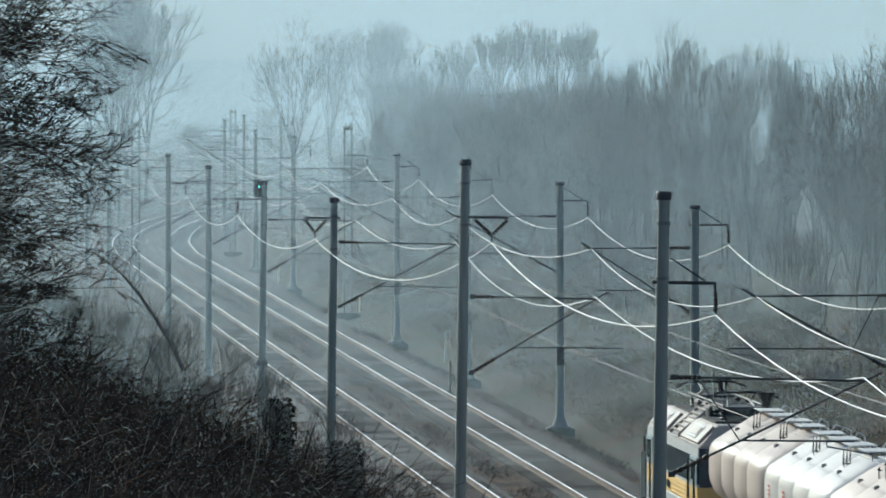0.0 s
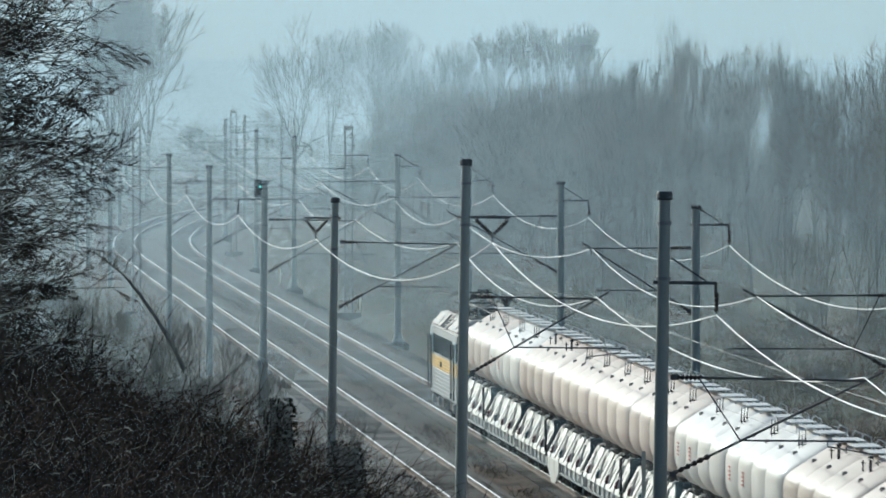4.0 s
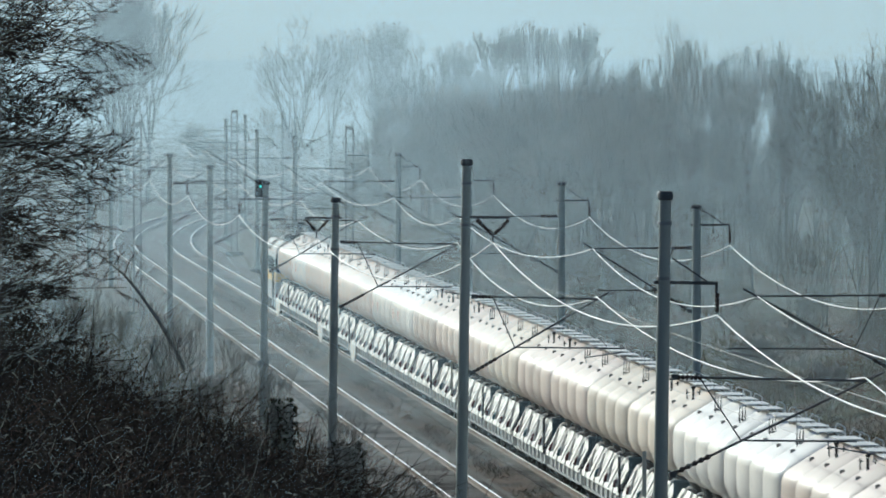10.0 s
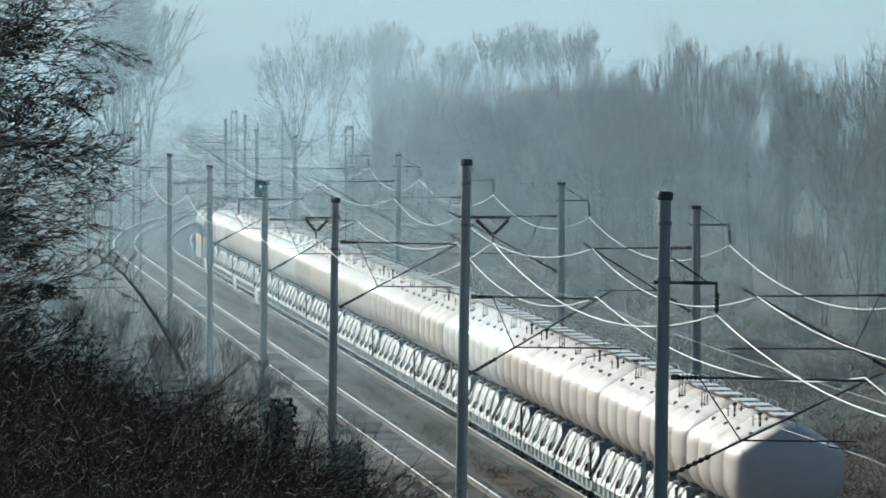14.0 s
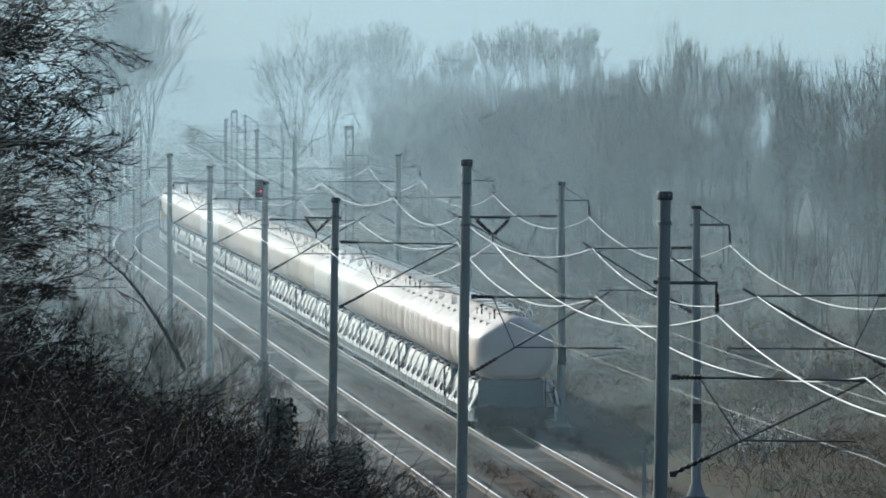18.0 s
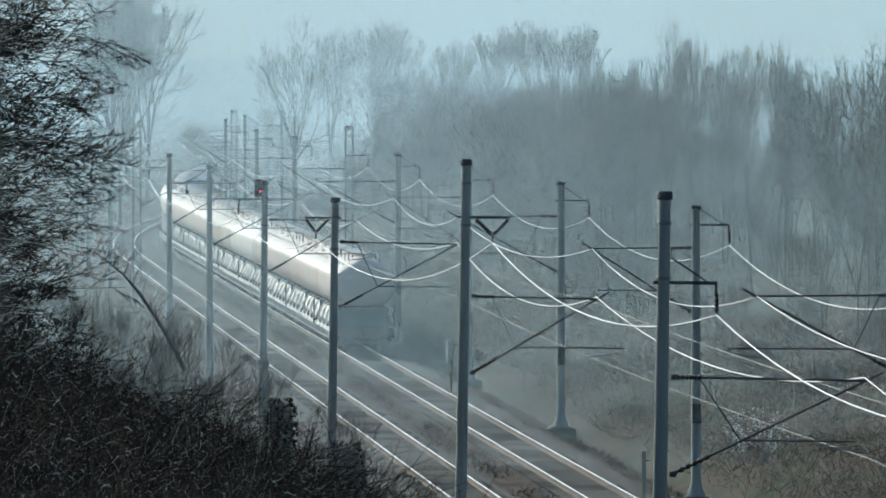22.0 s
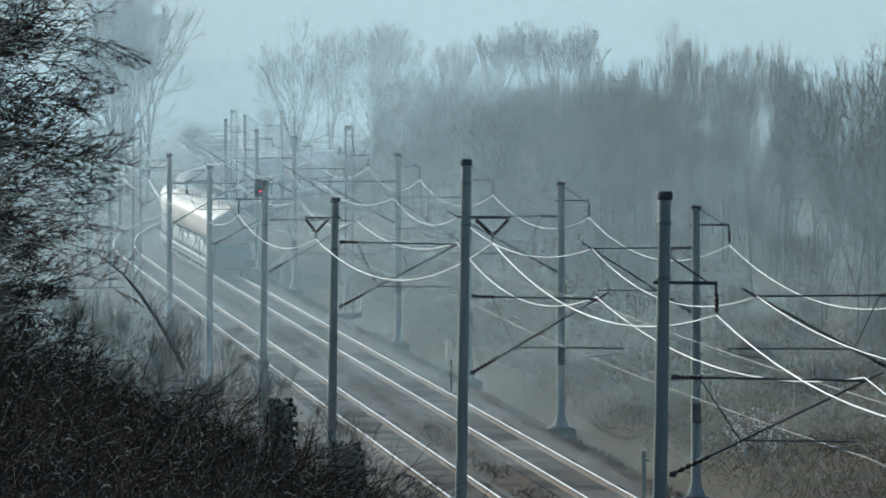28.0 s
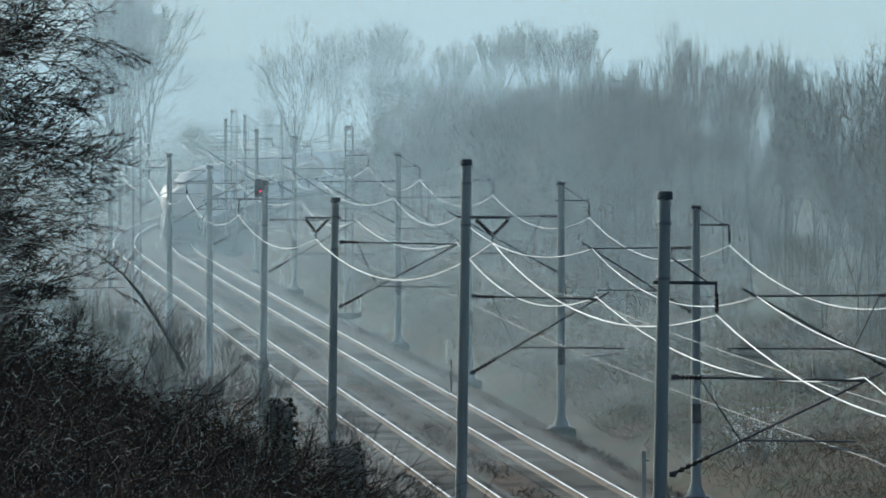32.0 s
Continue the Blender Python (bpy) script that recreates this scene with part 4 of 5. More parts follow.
rnd = random.Random(11)
FAR = "bare tree standing in the haze of the wood"
WOOD = {
    "ash": fork_tree(1, 11.6, wide=1.7, clear=0.3, limbs=4, angle=0.34, lift=0.06, depth=5, thin=0.0155, twiggy=2, open_at=0.32),
    "ash_b": fork_tree(2, 12.0, wide=1.35, stems=2, clear=0.28, limbs=3, angle=0.3, lift=0.08, depth=5, thin=0.0155, twiggy=2, open_at=0.22, label="bare slender upright tree at the wood's edge"),
    "vase": fork_tree(12, 11.6, wide=2.2, clear=0.26, limbs=6, angle=0.36, lift=0.07, depth=5, thin=0.0155, twiggy=2, open_at=0.5, label="bare broad-headed tree with a fan of upright limbs"),
    "spread": fork_tree(3, 11.2, wide=3.2, stems=2, clear=0.2, limbs=4, angle=0.5, lift=0.01, depth=5, thin=0.0165, twiggy=2, open_at=0.75, lean=0.12, label="dark spreading bare tree at the wood's edge"),
    "haze_a": fork_tree(4, 12.0, wide=1.9, stems=2, clear=0.3, limbs=3, angle=0.32, lift=0.06, depth=4, twiggy=2, thin=0.019, open_at=0.28, label=FAR),
    "haze_b": fork_tree(7, 10.4, wide=3.0, stems=2, clear=0.18, limbs=6, angle=0.36, lift=0.05, depth=4, thin=0.02, twiggy=3, open_at=0.5, label="dense round-headed bare tree in the haze"),
    "shrub": fork_tree(5, 3.2, wide=1.5, name="shrub", stems=6, clear=0.05, limbs=2, angle=0.5, lift=0.02, depth=4, thin=0.007, radius=0.025, open_at=0.6, lean=0.35, label="low tangled leafless shrub on the bank", group="bare shrubs"),
    "scrub": fork_tree(10, 5.0, wide=1.6, name="shrub", stems=8, clear=0.1, limbs=2, angle=0.3, lift=0.05, depth=3, thin=0.009, radius=0.03, open_at=0.3, lean=0.22, label="tall leafless undergrowth in the wood", group="bare shrubs"),
    "giant": fork_tree(6, 19.5, wide=6.2, clear=0.3, limbs=7, angle=0.5, lift=0.03, depth=5, thin=0.042, twiggy=1, radius=0.42, open_at=1.2, label="large spreading bare tree in the mist", bark=M_FARBARK, twig=M_FARBARK),
    "giant_b": fork_tree(8, 20.0, wide=4.2, clear=0.3, limbs=5, angle=0.36, lift=0.04, depth=5, thin=0.042, twiggy=1, radius=0.34, open_at=0.45, label="tall bare tree in the mist", bark=M_FARBARK, twig=M_FARBARK),
}
places = []
# wood beside the far track: named edge trees, then finer and deeper ranks behind
def sight(px, s):
    """How far right of the far track a thing s metres along stands when seen px thousandths right of the line of sight."""
    return px * s / 1000 - line(s).x


NAMED = [(398, 41.5, "spread", 0.98), (410, 37.5, "spread", 0.94), (388, 45.5, "spread", 0.9), (425, 43.0, "spread", 0.97), (455, 30.5, "ash", 0.99), (462, 33.5, "ash_b", 0.94),
         (478, 24.5, "ash_b", 1.02), (486, 22.8, "ash_b", 0.97), (470, 18.0, "vase", 1.03), (482, 15.8, "vase", 1.0), (492, 20.0, "ash", 1.0), (500, 28.0, "ash", 1.0),
         (930, 5.5, "giant_b", 0.66), (950, 8.5, "giant_b", 0.7), (940, 11.5, "giant_b", 0.68), (965, 14.0, "giant_b", 0.7), (1010, 0.5, "giant_b", 0.76), (1000, -2.5, "giant", 0.74), (1020, 3.0, "giant", 0.72),
         (600, 7.4, "haze_b", 0.98), (608, 5.6, "haze_b", 0.92), (604, 10.2, "haze_b", 0.95), (596, 12.4, "haze_b", 0.86), (640, 3.4, "haze_b", 0.8), (560, 13.6, "ash", 0.9)]
for s, px, kind, k in NAMED:
    places.append((s, sight(px, s), kind, k * 1.27))
for i in range(14):
    s = 430 + 150 * (i + rnd.random()) / 14
    places.append((s, rnd.choice((15.0, 17.5, 20.0)) + rnd.uniform(-1.2, 1.2), rnd.choice(("ash", "ash", "ash_b", "vase")), rnd.uniform(0.95, 1.12)))
for i in range(30):
    s = 500 + 490 * ((i + rnd.random()) / 30)
    u = 14 + 13 * rnd.random() ** 1.3
    places.append((s, u, rnd.choice(("haze_a", "haze_a", "haze_b")), 1.0 if s < 640 else 0.9))
for i in range(24):
    s = rnd.uniform(520, 640)
    places.append((s, sight(6 + 42 * (i + rnd.random()) / 24, s), "haze_b", rnd.uniform(0.6, 0.95)))
for i in range(60):
    s = 345 + 460 * ((i + rnd.random()) / 60) ** 1.25
    places.append((s, rnd.uniform(8.5, 17), "shrub", rnd.uniform(0.6, 1.3)))
for i in range(50):
    s = 385 + 420 * ((i + rnd.random()) / 50) ** 1.15
    places.append((s, rnd.uniform(12.5, 24), "scrub", rnd.uniform(0.8, 1.4)))
# large trees outside the bend
places += [(1062, -11.5, "giant", 1.35), (1095, -13, "giant_b", 1.1), (1110, -10, "giant_b", 1.3), (1122, -12, "giant", 1.12), (1140, -13, "giant_b", 1.1), (1155, -13, "giant", 1.05),
           (985, -16.5, "giant_b", 1.4), (990, -19, "giant_b", 1.45), (975, -18, "giant", 1.35), (1000, -22, "giant_b", 1.3), (960, -17, "giant_b", 1.1), (1020, -23, "giant", 1.4),
           (1180, -16, "haze_b", 1.4), (1195, -12, "haze_b", 1.4), (1215, -12, "haze_a", 1.3)]
for i in range(24):
    places.append((rnd.uniform(930, 1230), -rnd.uniform(13, 36), rnd.choice(("haze_a", "haze_b", "scrub")), rnd.uniform(0.6, 0.95)))
for i in range(20):
    places.append((rnd.uniform(980, 1300), rnd.uniform(10, 40), rnd.choice(("haze_a", "haze_b")), rnd.uniform(0.95, 1.25)))
# scrub left of the near track
for i in range(36):
    s = 255 + 330 * ((i + rnd.random()) / 36) ** 1.2
    places.append((s, -rnd.uniform(9.6, 18), "shrub", rnd.uniform(0.4, 0.85)))
# unseen trees added left of view, on the near bank's crest, to shade it
for i in range(26):
    s = rnd.uniform(120, 330)
    places.append((s, -(23.2 - 0.058 * s) - 0.0445 * s - rnd.uniform(6, 26), "haze_a", rnd.uniform(1.0, 1.35)))
for i in range(26):
    s = rnd.uniform(150, 262)
    places.append((s, -(23.2 - 0.058 * s) - 0.0436 * s - rnd.uniform(4.0, 11), "haze_a", rnd.uniform(1.1, 1.45)))
spread_copies(WOOD, places, rnd)


def thicket(name, label, count, where, length, mat, r, seed, arch=0.8, up=0.7, wild=0.22, steps=3, lift=0.0):
    """Uncountable stems rooted on the ground."""
    rr = random.Random(seed)
    tw = Twigs()
    for i in range(count):
        s, u = where(rr)
        p = line(s, u, ground_z(s, u) - 0.05 + lift * rr.random())
        a = rr.uniform(0, 6.283)
        d = Vector((math.cos(a) * (1 - up), math.sin(a) * (1 - up), up + rr.uniform(-0.15, 0.3))).normalized()
        ln = length * rr.uniform(0.4, 1.15)
        pts = [p]
        for k in range(steps):
            d = (d + Vector((rr.gauss(0, wild), rr.gauss(0, wild), -arch * 0.84 / steps + rr.gauss(0, wild * 0.6)))).normalized()
            p = p + d * ln / steps
            pts.append(p)
        w = r * rr.uniform(0.6, 1.3)
        tw.stem(pts, w, w * 0.4)
    return tagged(new(name, tw.mesh(name, mat)), label, "plants", kind="stuff")


def on_near_bank(rr):
    while True:
        s, u = rr.uniform(110, 240), -8.6 - 14 * rr.random()
        p = line(s, u, 0)
        # the stumps stand in small clearings
        if not any(abs(p.x - x) < 0.5 and -13 < p.y - y < 1.5 for x, y in ((-3.55, 222), (-2.1, 221))):
            return s, u


def on_far_bank(rr):
    return 250 + 420 * rr.random() ** 1.4, 4.6 + 11 * rr.random() ** 0.9


def left_verge(rr):
    return 245 + 300 * rr.random() ** 1.3, -8.3 - 9 * rr.random()


thicket("brambles", "dense dark leafless brambles covering the near bank", 20000, on_near_bank, 2.5, M_BRAMBLE, 0.011, 21, arch=1.0, up=0.5, wild=0.4)
thicket("bracken", "rust-brown dead bracken among the brambles", 9000, on_near_bank, 1.7, M_BRACKEN, 0.013, 22, arch=1.3, up=0.5, wild=0.45)
# pale stalks put in as painted sun glints among the brambles
thicket("dry_stalks", "scattered pale stalks that imitate sun glints on twigs", 900, on_near_bank, 1.4, M_GLINT_STALK, 0.009, 23, arch=0.6, up=0.7, wild=0.3)
thicket("dead_grass", "matted brown and green grass on the cutting side", 24000, on_far_bank, 0.8, M_GRASS, 0.011, 24, arch=1.0, up=0.75, wild=0.3, steps=2)
thicket("dead_grass", "matted brown grass beside the near track", 10000, left_verge, 0.8, M_GRASS, 0.011, 25, arch=1.0, up=0.75, wild=0.3, steps=2)


def patches(low, shift):
    """Clumps on the far bank."""
    def where(rr):
        while True:
            s, u = on_far_bank(rr)
            if noise.noise((s * 0.045, u * 0.28, shift)) > low:
                return s, u
    return where


thicket("bracken", "red-brown dead bracken in patches on the cutting side", 9000, patches(0.05, 3.0), 0.9, M_BRACKEN, 0.01, 27, arch=1.2, up=0.55, wild=0.4)
thicket("brambles", "dark bramble clumps on the cutting side", 1500, patches(0.16, 17.0), 1.3, M_BRAMBLE, 0.008, 28, arch=1.1, up=0.5, wild=0.4)
# flecks raised off the ground, sun sparkle painted as pale specks
thicket("dead_leaves", "small pale flecks standing in for sun glints in the brambles", 900, on_near_bank, 0.2, M_GLINT_STALK, 0.012, 29, arch=1.4, up=0.5, wild=0.5, steps=2, lift=1.5)


def on_cess(rr):
    s = 270 + 330 * rr.random() ** 1.2
    return s, rr.choice((rr.gauss(-1.95, 0.35), rr.gauss(2.9, 0.45), rr.gauss(-7.2, 0.6)))


def bed_weeds():
    rr = random.Random(26)
    tw = Twigs()
    for i in range(12000):
        s, u = on_cess(rr)
        if noise.noise((s * 0.09, u * 0.5, 9.0)) < -0.1:
            continue
        p = line(s, u, bed_height(s, max(-8.1, min(3.9, u))))
        tip = p + Vector((rr.gauss(0, 0.12), rr.gauss(0, 0.12), rr.uniform(0.05, 0.28)))
        tw.stem([p, p.lerp(tip, 0.6) + rand_unit(rr) * 0.04, tip], 0.012, 0.004)
    tagged(new("weeds", tw.mesh("weeds", M_WEED)), "brown dead weeds in the ballast beside the tracks", "weeds", kind="stuff")


bed_weeds()


def hanging_tree():
    """The dark tree whose fine boughs sweep in from the near bank."""
    rnd2 = random.Random(31)
    trunk, twigs = Twigs(), Twigs()
    base = Vector((-10.9, 208, 0))
    foot = 5.0
    thing = empty("tree", pose(base.x, base.y, foot), label="dark bare tree with fine sweeping twigs on the near bank", category="tree", group="bare trees")
    for k in range(6):
        root = Vector((rnd2.uniform(-1.2, 1.0), rnd2.uniform(-2.5, 2.5), -0.5))
        tip = root + Vector((rnd2.uniform(-0.6, 0.6), rnd2.uniform(-0.6, 0.6), rnd2.uniform(9, 12)))
        trunk.stem([root, root.lerp(tip, 0.35) + rand_unit(rnd2) * 0.2, root.lerp(tip, 0.7) + rand_unit(rnd2) * 0.2, tip], 0.09, 0.03, 6)

    def wand(p, d, length, radius, level):
        """A nearly straight shoot with finer ones set forward along it."""
        steps = (5, 3, 2, 1)[level]
        pts, q, way = [p.copy()], p.copy(), d.copy()
        bend = rnd2.uniform(-0.05, 0.07)
        for i in range(steps):
            way = (way + rand_unit(rnd2) * (0.05, 0.07, 0.08, 0.0)[level] + Vector((0, 0, bend))).normalized()
            q = q + way * (length / steps)
            pts.append(q.copy())
        (trunk if level == 0 else twigs).stem(pts, radius, (0.01, 0.007, 0.0055, 0.0045)[level], 3)
        if level == 3:
            return
        for i in range((11, 6, 2)[level]):
            f = steps * rnd2.uniform(0.12, 1.0)
            k = min(steps - 1, int(f))
            b = pts[k].lerp(pts[k + 1], f - k)
            side = Vector((-way.z, rnd2.gauss(0, 0.45), way.x)) * rnd2.choice((-1, 1))
            nd = (way + side.normalized() * rnd2.uniform(0.3, 0.75)).normalized()
            wand(b, nd, length * rnd2.uniform(0.25, 0.5) * (1.2 - 0.6 * f / steps), (0.009, 0.007, 0.0055)[level], level + 1)

    for k in range(92):
        h = 9.8 * (k + rnd2.random()) / 92 + 0.4
        root = Vector((rnd2.uniform(-0.6, 1.0), rnd2.uniform(-2.5, 2.5), h))
        reach = 4.1 - 0.1 * abs(h - 6.5) - 0.12 * max(0, 3 - h)
        wand(root, Vector((1.0, rnd2.uniform(-0.3, 0.3), rnd2.uniform(-0.22, 0.4))).normalized(), reach * rnd2.uniform(0.55, 1.0), 0.02, 0)
    part("trunk", trunk.mesh("trunk", M_BARK), None, thing, "dark slender trunks")
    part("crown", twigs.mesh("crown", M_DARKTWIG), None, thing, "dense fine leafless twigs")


hanging_tree()
SAPLING = fork_tree(9, 3.0, wide=0.8, name="sapling", stems=4, clear=0.2, limbs=2, angle=0.4, lift=0.02, depth=3, twiggy=2, open_at=0.4, lean=0.2, radius=0.018, thin=0.005, label="thin leafless sapling at the edge of the near bank", group="saplings")
for piece in SAPLING.children:
    piece["kind"] = "stuff"
rs = random.Random(91)
for k in range(26):
    s = rs.uniform(206, 240)
    u = -9.3 - 9.5 * k / 26 + rs.uniform(-0.4, 0.4)
    p = line(s, u, ground_z(s, u))
    m = pose(p.x, p.y, p.z, rs.uniform(-8, 8), rs.uniform(-4, 14), rs.uniform(0, 360))
    if k:
        ob = copy_thing(SAPLING, m)
    else:
        ob = SAPLING
        ob.matrix_basis = m
    ob.scale = [rs.uniform(0.7, 1.15)] * 3
# leafless shrubs along the edge of the near bank
for k, (s, u, sc) in enumerate(((228, -12.6, 0.5), (232, -14.5, 0.62), (236, -16.2, 0.7), (230, -17.5, 0.75), (240, -18.5, 0.8), (224, -10.9, 0.42), (238, -13.4, 0.55), (226, -15.4, 0.6), (234, -19.5, 0.85))):
    p = line(s, u, ground_z(s, u))
    ob = copy_thing(WOOD["shrub"], pose(p.x, p.y, p.z, 0, 8, 77 * k))
    ob.scale = (sc, sc, sc)
    ob["label"] = "leafless shrub leaning out of the near bank"



def leaning_limb():
    t = Twigs()
    c = Vector((0, 0, 0))
    pts = [Vector((0.35, 0, -0.7)), Vector((0.12, 0, -0.2)), Vector((-0.25, 0, 0.42)), Vector((-0.62, 0.1, 0.95)), Vector((-1.0, 0.1, 1.42)), Vector((-1.6, 0.2, 1.9))]
    t.stem(pts, 0.06, 0.018, 6)
    ob = new("fallen_limb", t.mesh("fallen_limb", M_BARK))
    t = Twigs()
    for k in range(46):
        p = pts[k % 5].lerp(pts[k % 5 + 1], random.random())
        d = Vector((random.uniform(-0.3, 0.6), random.uniform(-0.3, 0.3), random.uniform(0.4, 0.9)))
        t.stem([p, p + d * 0.4, p + d * 0.8 + Vector((random.uniform(-0.1, 0.2), 0, 0))], 0.009, 0.004)
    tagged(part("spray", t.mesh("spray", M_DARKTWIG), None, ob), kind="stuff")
    ob.matrix_basis = pose(-6.1, 226, 7.2)
    tagged(ob, "dark dead limb leaning out of the brambles", "branch")


def ivy_stump(x, y, z, w, h, seed):
    rr = random.Random(seed)
    thing = empty("stump", pose(x, y, z), label="low dark stump overgrown with ivy on the bank", category="stump", group="ivy-grown stumps")
    part("trunk", Geo().lathe((0, 0, 0), [(w * 0.45, -0.6), (w * 0.42, h * 0.4), (w * 0.36, h * 0.85), (w * 0.2, h * 0.9)], 9), M_BARK, thing)
    t = Twigs()
    for k in range(420):
        a, zz = rr.uniform(0, 6.283), rr.uniform(-0.2, h)
        r = w * 0.5 * rr.uniform(0.85, 1.12) * (1 if zz < h * 0.8 else 0.8)
        c = Vector((r * math.cos(a), r * math.sin(a), zz))
        t.leaf(c, rand_unit(rr) * 0.05, rand_unit(rr) * 0.05)
    part("ivy", t.mesh("ivy", M_IVY), None, thing, "dark glossy ivy leaves")


leaning_limb()
ivy_stump(-3.55, 222, 5.15, 0.66, 0.85, 61)
ivy_stump(-2.1, 221, 4.25, 0.75, 0.85, 62)
# a cut log lying along the foot of the bank
log = part("log", Geo().tube([(-1.75, 214, 4.05), (-0.9, 214.1, 4.12), (-0.2, 214, 4.1)], [0.05, 0.07, 0.06], 8), M_BARK)
tagged(log, "thin dark log lying in the brambles", "log")

# blossoming bush on the far bank
rb = random.Random(71)
bush = empty("bush", beside(331, 6.2, ground_z(331, 6.2)), label="small bush with white blossom on the far bank", category="bush")
stems, blossom = Twigs(), Twigs()
for k in range(26):
    p = Vector((rb.uniform(-0.7, 0.5), rb.uniform(-0.4, 0.4), 0))
    tip = p + Vector((rb.uniform(-0.6, 0.7), rb.uniform(-0.4, 0.4), rb.uniform(0.6, 2.0)))
    mid = p.lerp(tip, 0.5) + rand_unit(rb) * 0.12
    stems.stem([p, mid, tip], 0.014, 0.005)
    for j in range(14):
        c = mid.lerp(tip, rb.random()) + rand_unit(rb) * 0.14
        blossom.leaf(c, rand_unit(rb) * 0.045, rand_unit(rb) * 0.035)
part("branchwork", stems.mesh("branchwork", M_TWIG), None, bush)
part("blossom", blossom.mesh("blossom", M_BLOSSOM), None, bush, "clusters of white blossom")


# ---- signals, boards and birds ----
def signal_head(m, lit):
    thing = empty("signal_head", m, label="black railway signal head with round lamps on a mast", category="signal", group="signals")
    part("backboard", Geo().box((0, 0, 0), (0.31, 0.06, 0.68)), M_SIGNAL_BLACK, thing, bevel=0.02)
    part("housing", Geo().box((0, 0.12, 0), (0.24, 0.2, 0.6)), M_SIGNAL_BLACK, thing, bevel=0.02)
    part("bracket", Geo().box((0.24, 0.1, 0), (0.3, 0.08, 0.1)), M_STEEL, thing)
    for k, (z, mat) in enumerate(((0.22, M_SIGNAL_BLACK), (0.06, M_GREENLAMP), (-0.12, M_REDLAMP), (-0.28, M_SIGNAL_BLACK))):
        part("lamp", Geo().lathe((0, 0, 0), [(0.032, 0), (0.032, 0.015), (0.02, 0.025)], 12), mat if lit else M_SIGNAL_BLACK, thing, at=pose(0.06, -0.032, z, 90, 0, 0))
        part("hood", Geo().box((0.06, -0.09, z + 0.075), (0.15, 0.14, 0.012)), M_SIGNAL_BLACK, thing)
    return thing


p = line(left_s[4], U_LEFT - 0.14, 8.48)
signal = signal_head(pose(p.x, p.y - 0.25, p.z, 0, 0, heading(left_s[4])), True)
# added mask: both lamps always glow, it slides to hide one of them
vane = part("vane", Geo().box((0, 0, 0), (0.15, 0.01, 0.14)), M_SIGNAL_BLACK, signal, "small black mask added to hide one glowing lamp", at=pose(0.06, -0.075, -0.12))
p = line(left_s[8], U_LEFT - 0.3, 6.0)
signal_head(pose(p.x, p.y - 0.3, p.z, 0, 0, heading(left_s[8])), False)


def marker_board(s, u, z, w, h, label, bars=0):
    thing = empty("marker_board", beside(s, u, z), label=label, category="sign", group="boards on the masts")
    part("plate", Geo().box((0, 0, 0), (w, 0.02, h)), M_PALEBOARD if not bars else M_CONCRETE, thing, bevel=0.004)
    for k in range(bars):
        part("bar", Geo().box((-w * 0.28 + k * w * 0.28, -0.014, 0), (w * 0.14, 0.008, h * 0.5)), M_NUMBERBAR, thing)
    part("clip", Geo().box((w / 2 + 0.02, 0.03, h * 0.3), (0.08, 0.05, 0.03)), M_STEEL, thing)


marker_board(left_s[1] - 0.1, U_LEFT - 0.24, 5.3, 0.08, 0.9, "narrow pale board strapped to a mast")
marker_board(left_s[2] - 0.1, U_LEFT - 0.22, 5.2, 0.045, 0.85, "narrow pale strip strapped to a mast")
marker_board(left_s[4] - 0.22, U_LEFT + 0.02, 1.75, 0.42, 0.3, "grey mast plate with dark figures", 3)
for s, u in ((470, 4.2), (558, 4.6), (640, 3.6)):
    post = part("marker_post", Geo().tube([(0, 0, -0.3), (0, 0, 1.05)], 0.045, 8), M_PALEBOARD, at=beside(s, u, ground_z(s, u)))
    tagged(post, "short pale post beside the far track", "post", "lineside posts")


def bird(name_seed):
    thing = empty("bird", label="small dark bird flying over the railway", category="bird", group="birds")
    part("torso", Geo().lathe((0, 0, 0), [(0.01, -0.14), (0.05, -0.06), (0.06, 0.02), (0.035, 0.1), (0.005, 0.16)], 8), M_BIRD, thing, at=pose(0, 0, 0, 90, 0, 90), smooth=60)
    for sg in (-1, 1):
        part("wing", Geo().loft([[(-0.06, 0, 0), (0.07, 0, 0), (0.07, 0, 0.012), (-0.06, 0, 0.012)], [(-0.05, sg * 0.12, 0.07), (0.05, sg * 0.12, 0.07), (0.05, sg * 0.12, 0.078), (-0.05, sg * 0.12, 0.078)],
                                 [(-0.05, sg * 0.24, 0.08), (-0.01, sg * 0.24, 0.08), (-0.01, sg * 0.24, 0.084), (-0.05, sg * 0.24, 0.084)]]), M_BIRD, thing)
    part("tail", Geo().loft([[(-0.12, -0.02, 0), (-0.12, 0.02, 0), (-0.12, 0.02, 0.01), (-0.12, -0.02, 0.01)], [(-0.26, -0.05, 0), (-0.26, 0.05, 0), (-0.26, 0.05, 0.008), (-0.26, -0.05, 0.008)]]), M_BIRD, thing)
    thing.scale = (1.5, 1.5, 1.5)
    return thing


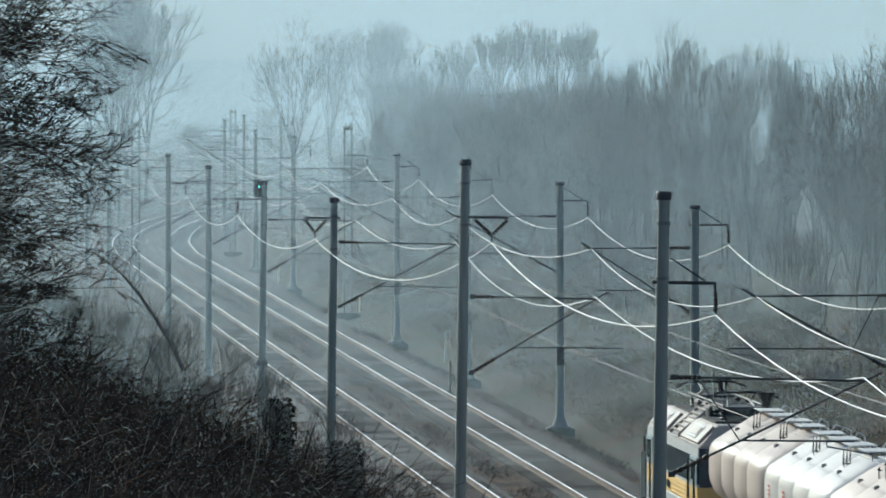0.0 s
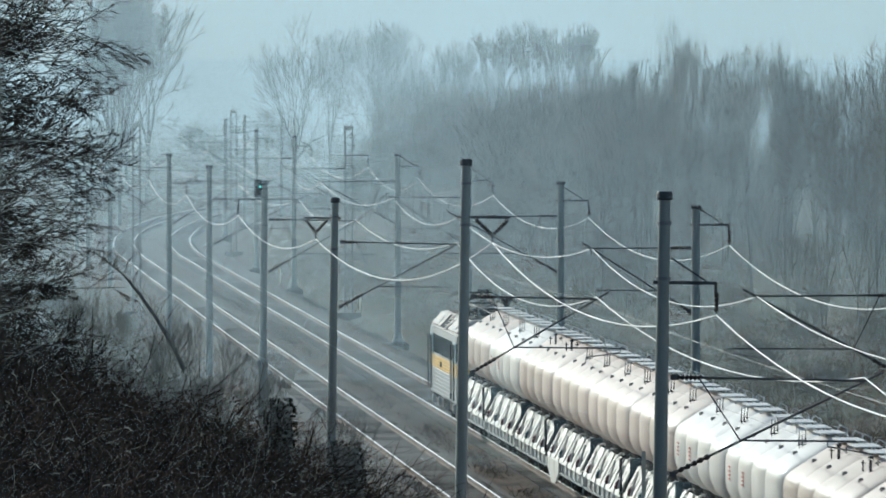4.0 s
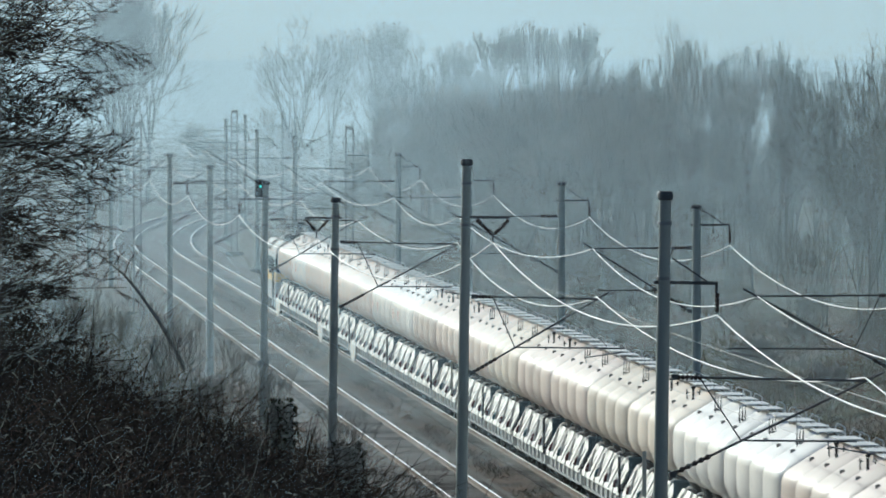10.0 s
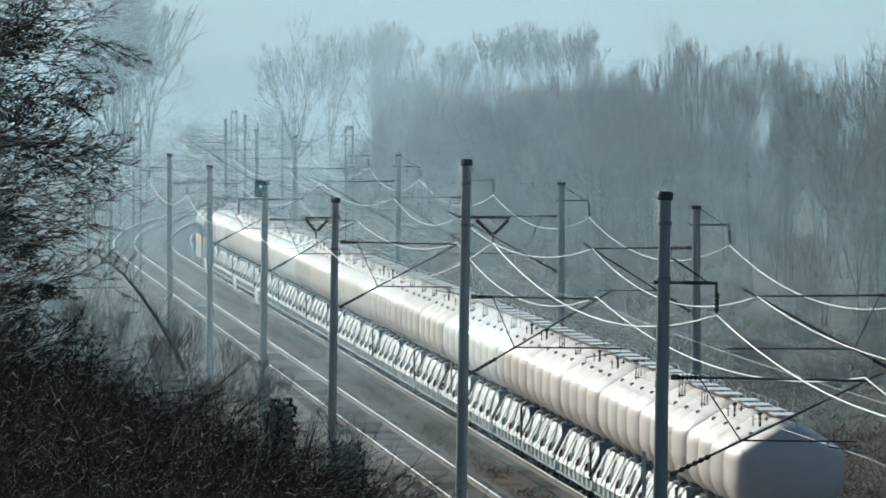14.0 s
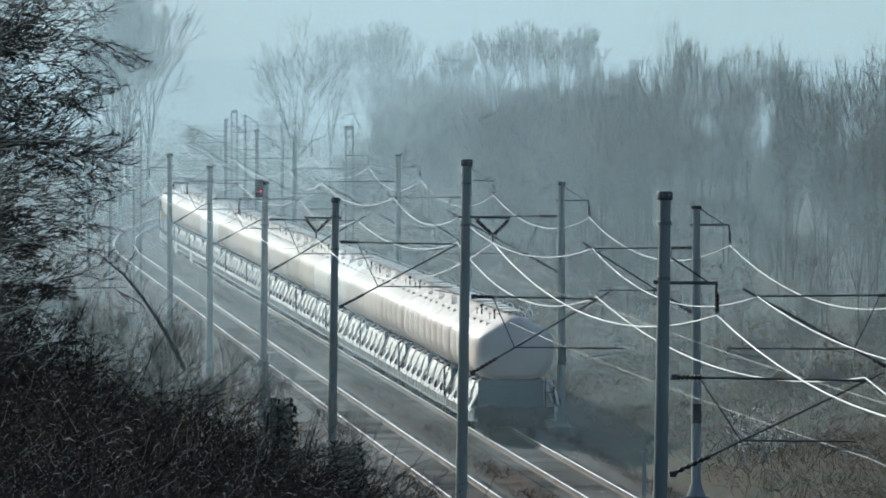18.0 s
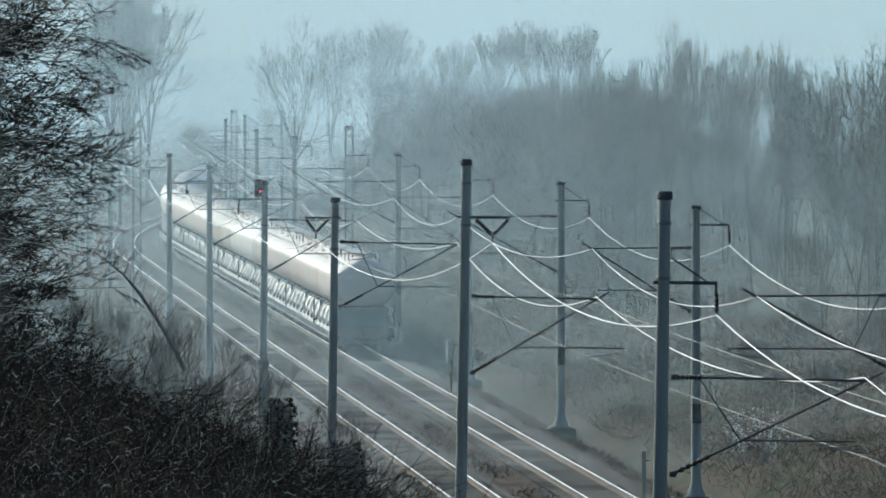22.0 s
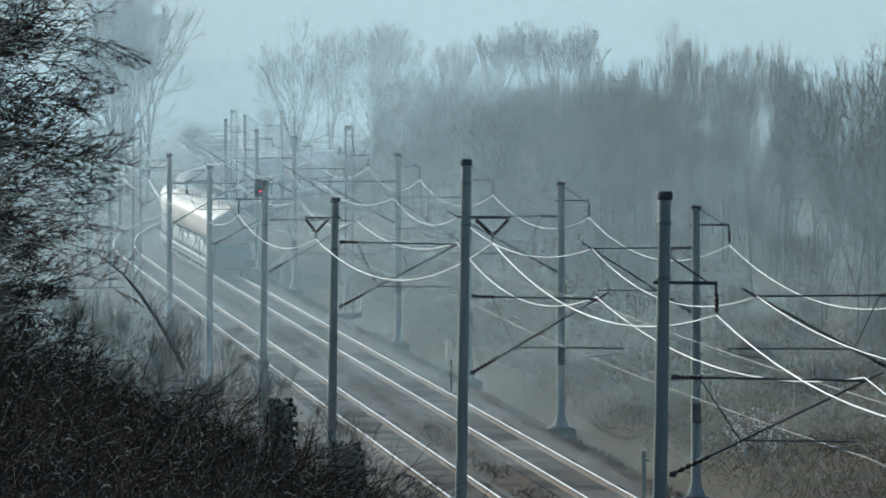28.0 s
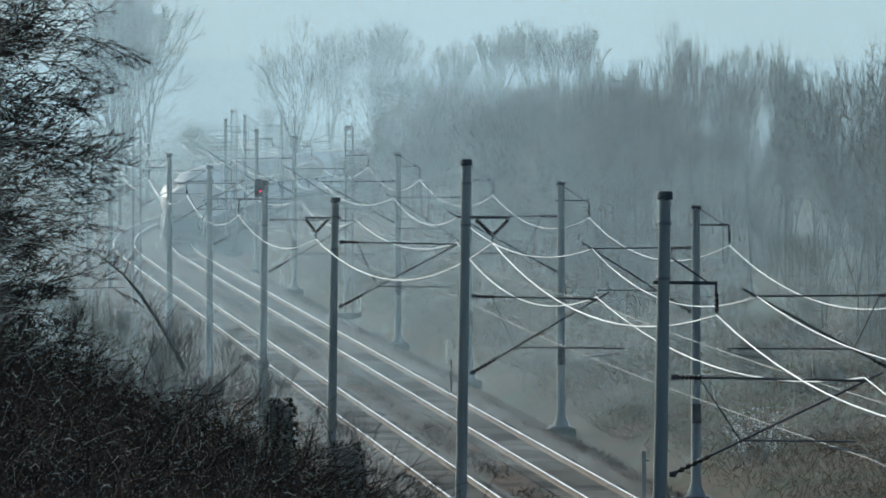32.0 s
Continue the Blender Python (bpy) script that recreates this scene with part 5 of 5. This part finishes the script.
FLIGHTS = [(bird(1), 560.0, ((0, -190, 14), (11.0, -11.5, 11.0), (12.0, 6.0, 12.8), (12.3, 11.1, 14.8), (12.6, 14.3, 14.3), (12.9, 19.8, 15.2), (13.0, 21.9, 15.8), (13.6, 35, 18), (32, 420, 40))),
           (bird(2), 580.0, ((0, -200, 10), (11.4, -8.0, 9.0), (12.0, 3.0, 10.9), (12.3, 8.0, 12.4), (12.6, 13.4, 13.6), (13.1, 22.0, 15.4), (14.0, 40, 20), (32, 420, 50))),
           (bird(3), 600.0, ((0, -210, 12), (11.5, 0.4, 15.6), (12.0, 11.0, 13.6), (12.3, 18.0, 15.3), (12.6, 25.5, 16.7), (13.4, 46, 20), (32, 480, 60)))]

# ---- mist ----
M_MIST = bpy.data.materials.new("mist_droplets")
M_MIST.use_nodes = True
mn = M_MIST.node_tree
mn.nodes.remove(mn.nodes["Principled BSDF"])
m_dif, m_tra, m_mix = mn.nodes.new("ShaderNodeBsdfDiffuse"), mn.nodes.new("ShaderNodeBsdfTranslucent"), mn.nodes.new("ShaderNodeMixShader")
for nd in (m_dif, m_tra):
    nd.inputs["Color"].default_value = MIST_COL
m_mix.inputs[0].default_value = 0.75
mn.links.new(m_dif.outputs[0], m_mix.inputs[1])
mn.links.new(m_tra.outputs[0], m_mix.inputs[2])
mn.links.new(m_mix.outputs[0], mn.nodes["Material Output"].inputs["Surface"])


def mist_bank(y, cover, x0, x1, z0, z1, seed):
    """A bank of mist: fine streaks of droplets that veil a share of what is behind."""
    rr = random.Random(seed)
    pitch = y / 18000 * (0.45 if y > 200 else 1.0)
    turn = math.pi * ((seed * 0.381966) % 1.0)
    ca, sa = math.cos(turn), math.sin(turn)
    cx, cz = (x0 + x1) / 2, (z0 + z1) / 2
    reach = abs(x1 - x0) / 2 * abs(sa) + abs(z1 - z0) / 2 * abs(ca)
    verts, faces = [], []
    for i in range(int(2 * reach / pitch)):
        a = -reach + (i + rr.uniform(-0.3, 0.3)) * pitch
        h = pitch * cover
        # ends of the streak where its line leaves the bank
        ends = []
        for lim, c0, c1, o0 in (((x1 - x0) / 2, ca, -sa, a), ((z1 - z0) / 2, sa, ca, a)):
            if abs(c0) > 1e-6:
                ends.append(sorted((t - o0 * c1) / c0 for t in (-lim, lim)))
        t0, t1 = max(e[0] for e in ends), min(e[1] for e in ends)
        if t1 <= t0:
            continue
        yy = y + 3.0 * math.sin(i * 0.7)
        k = len(verts)
        for t, o in ((t0, a), (t1, a), (t1, a + h), (t0, a + h)):
            verts.append((cx + ca * t - sa * o, yy, cz + sa * t + ca * o))
        faces.append((k, k + 1, k + 2, k + 3))
    tagged(new("mist_bank", quick_mesh("mist_bank", verts, faces, M_MIST)), "thin pale morning mist over the railway", "mist", kind="stuff")


for j, (y, cover) in enumerate(MIST):
    half = y * 0.0475 + (3 if y > 200 else 0.6)
    mist_bank(y, cover, -half, half, 8.6 if y < 200 else -2.0 if y < 700 else 0, 13.4 + y * 0.0075, 40 + j)

motions()
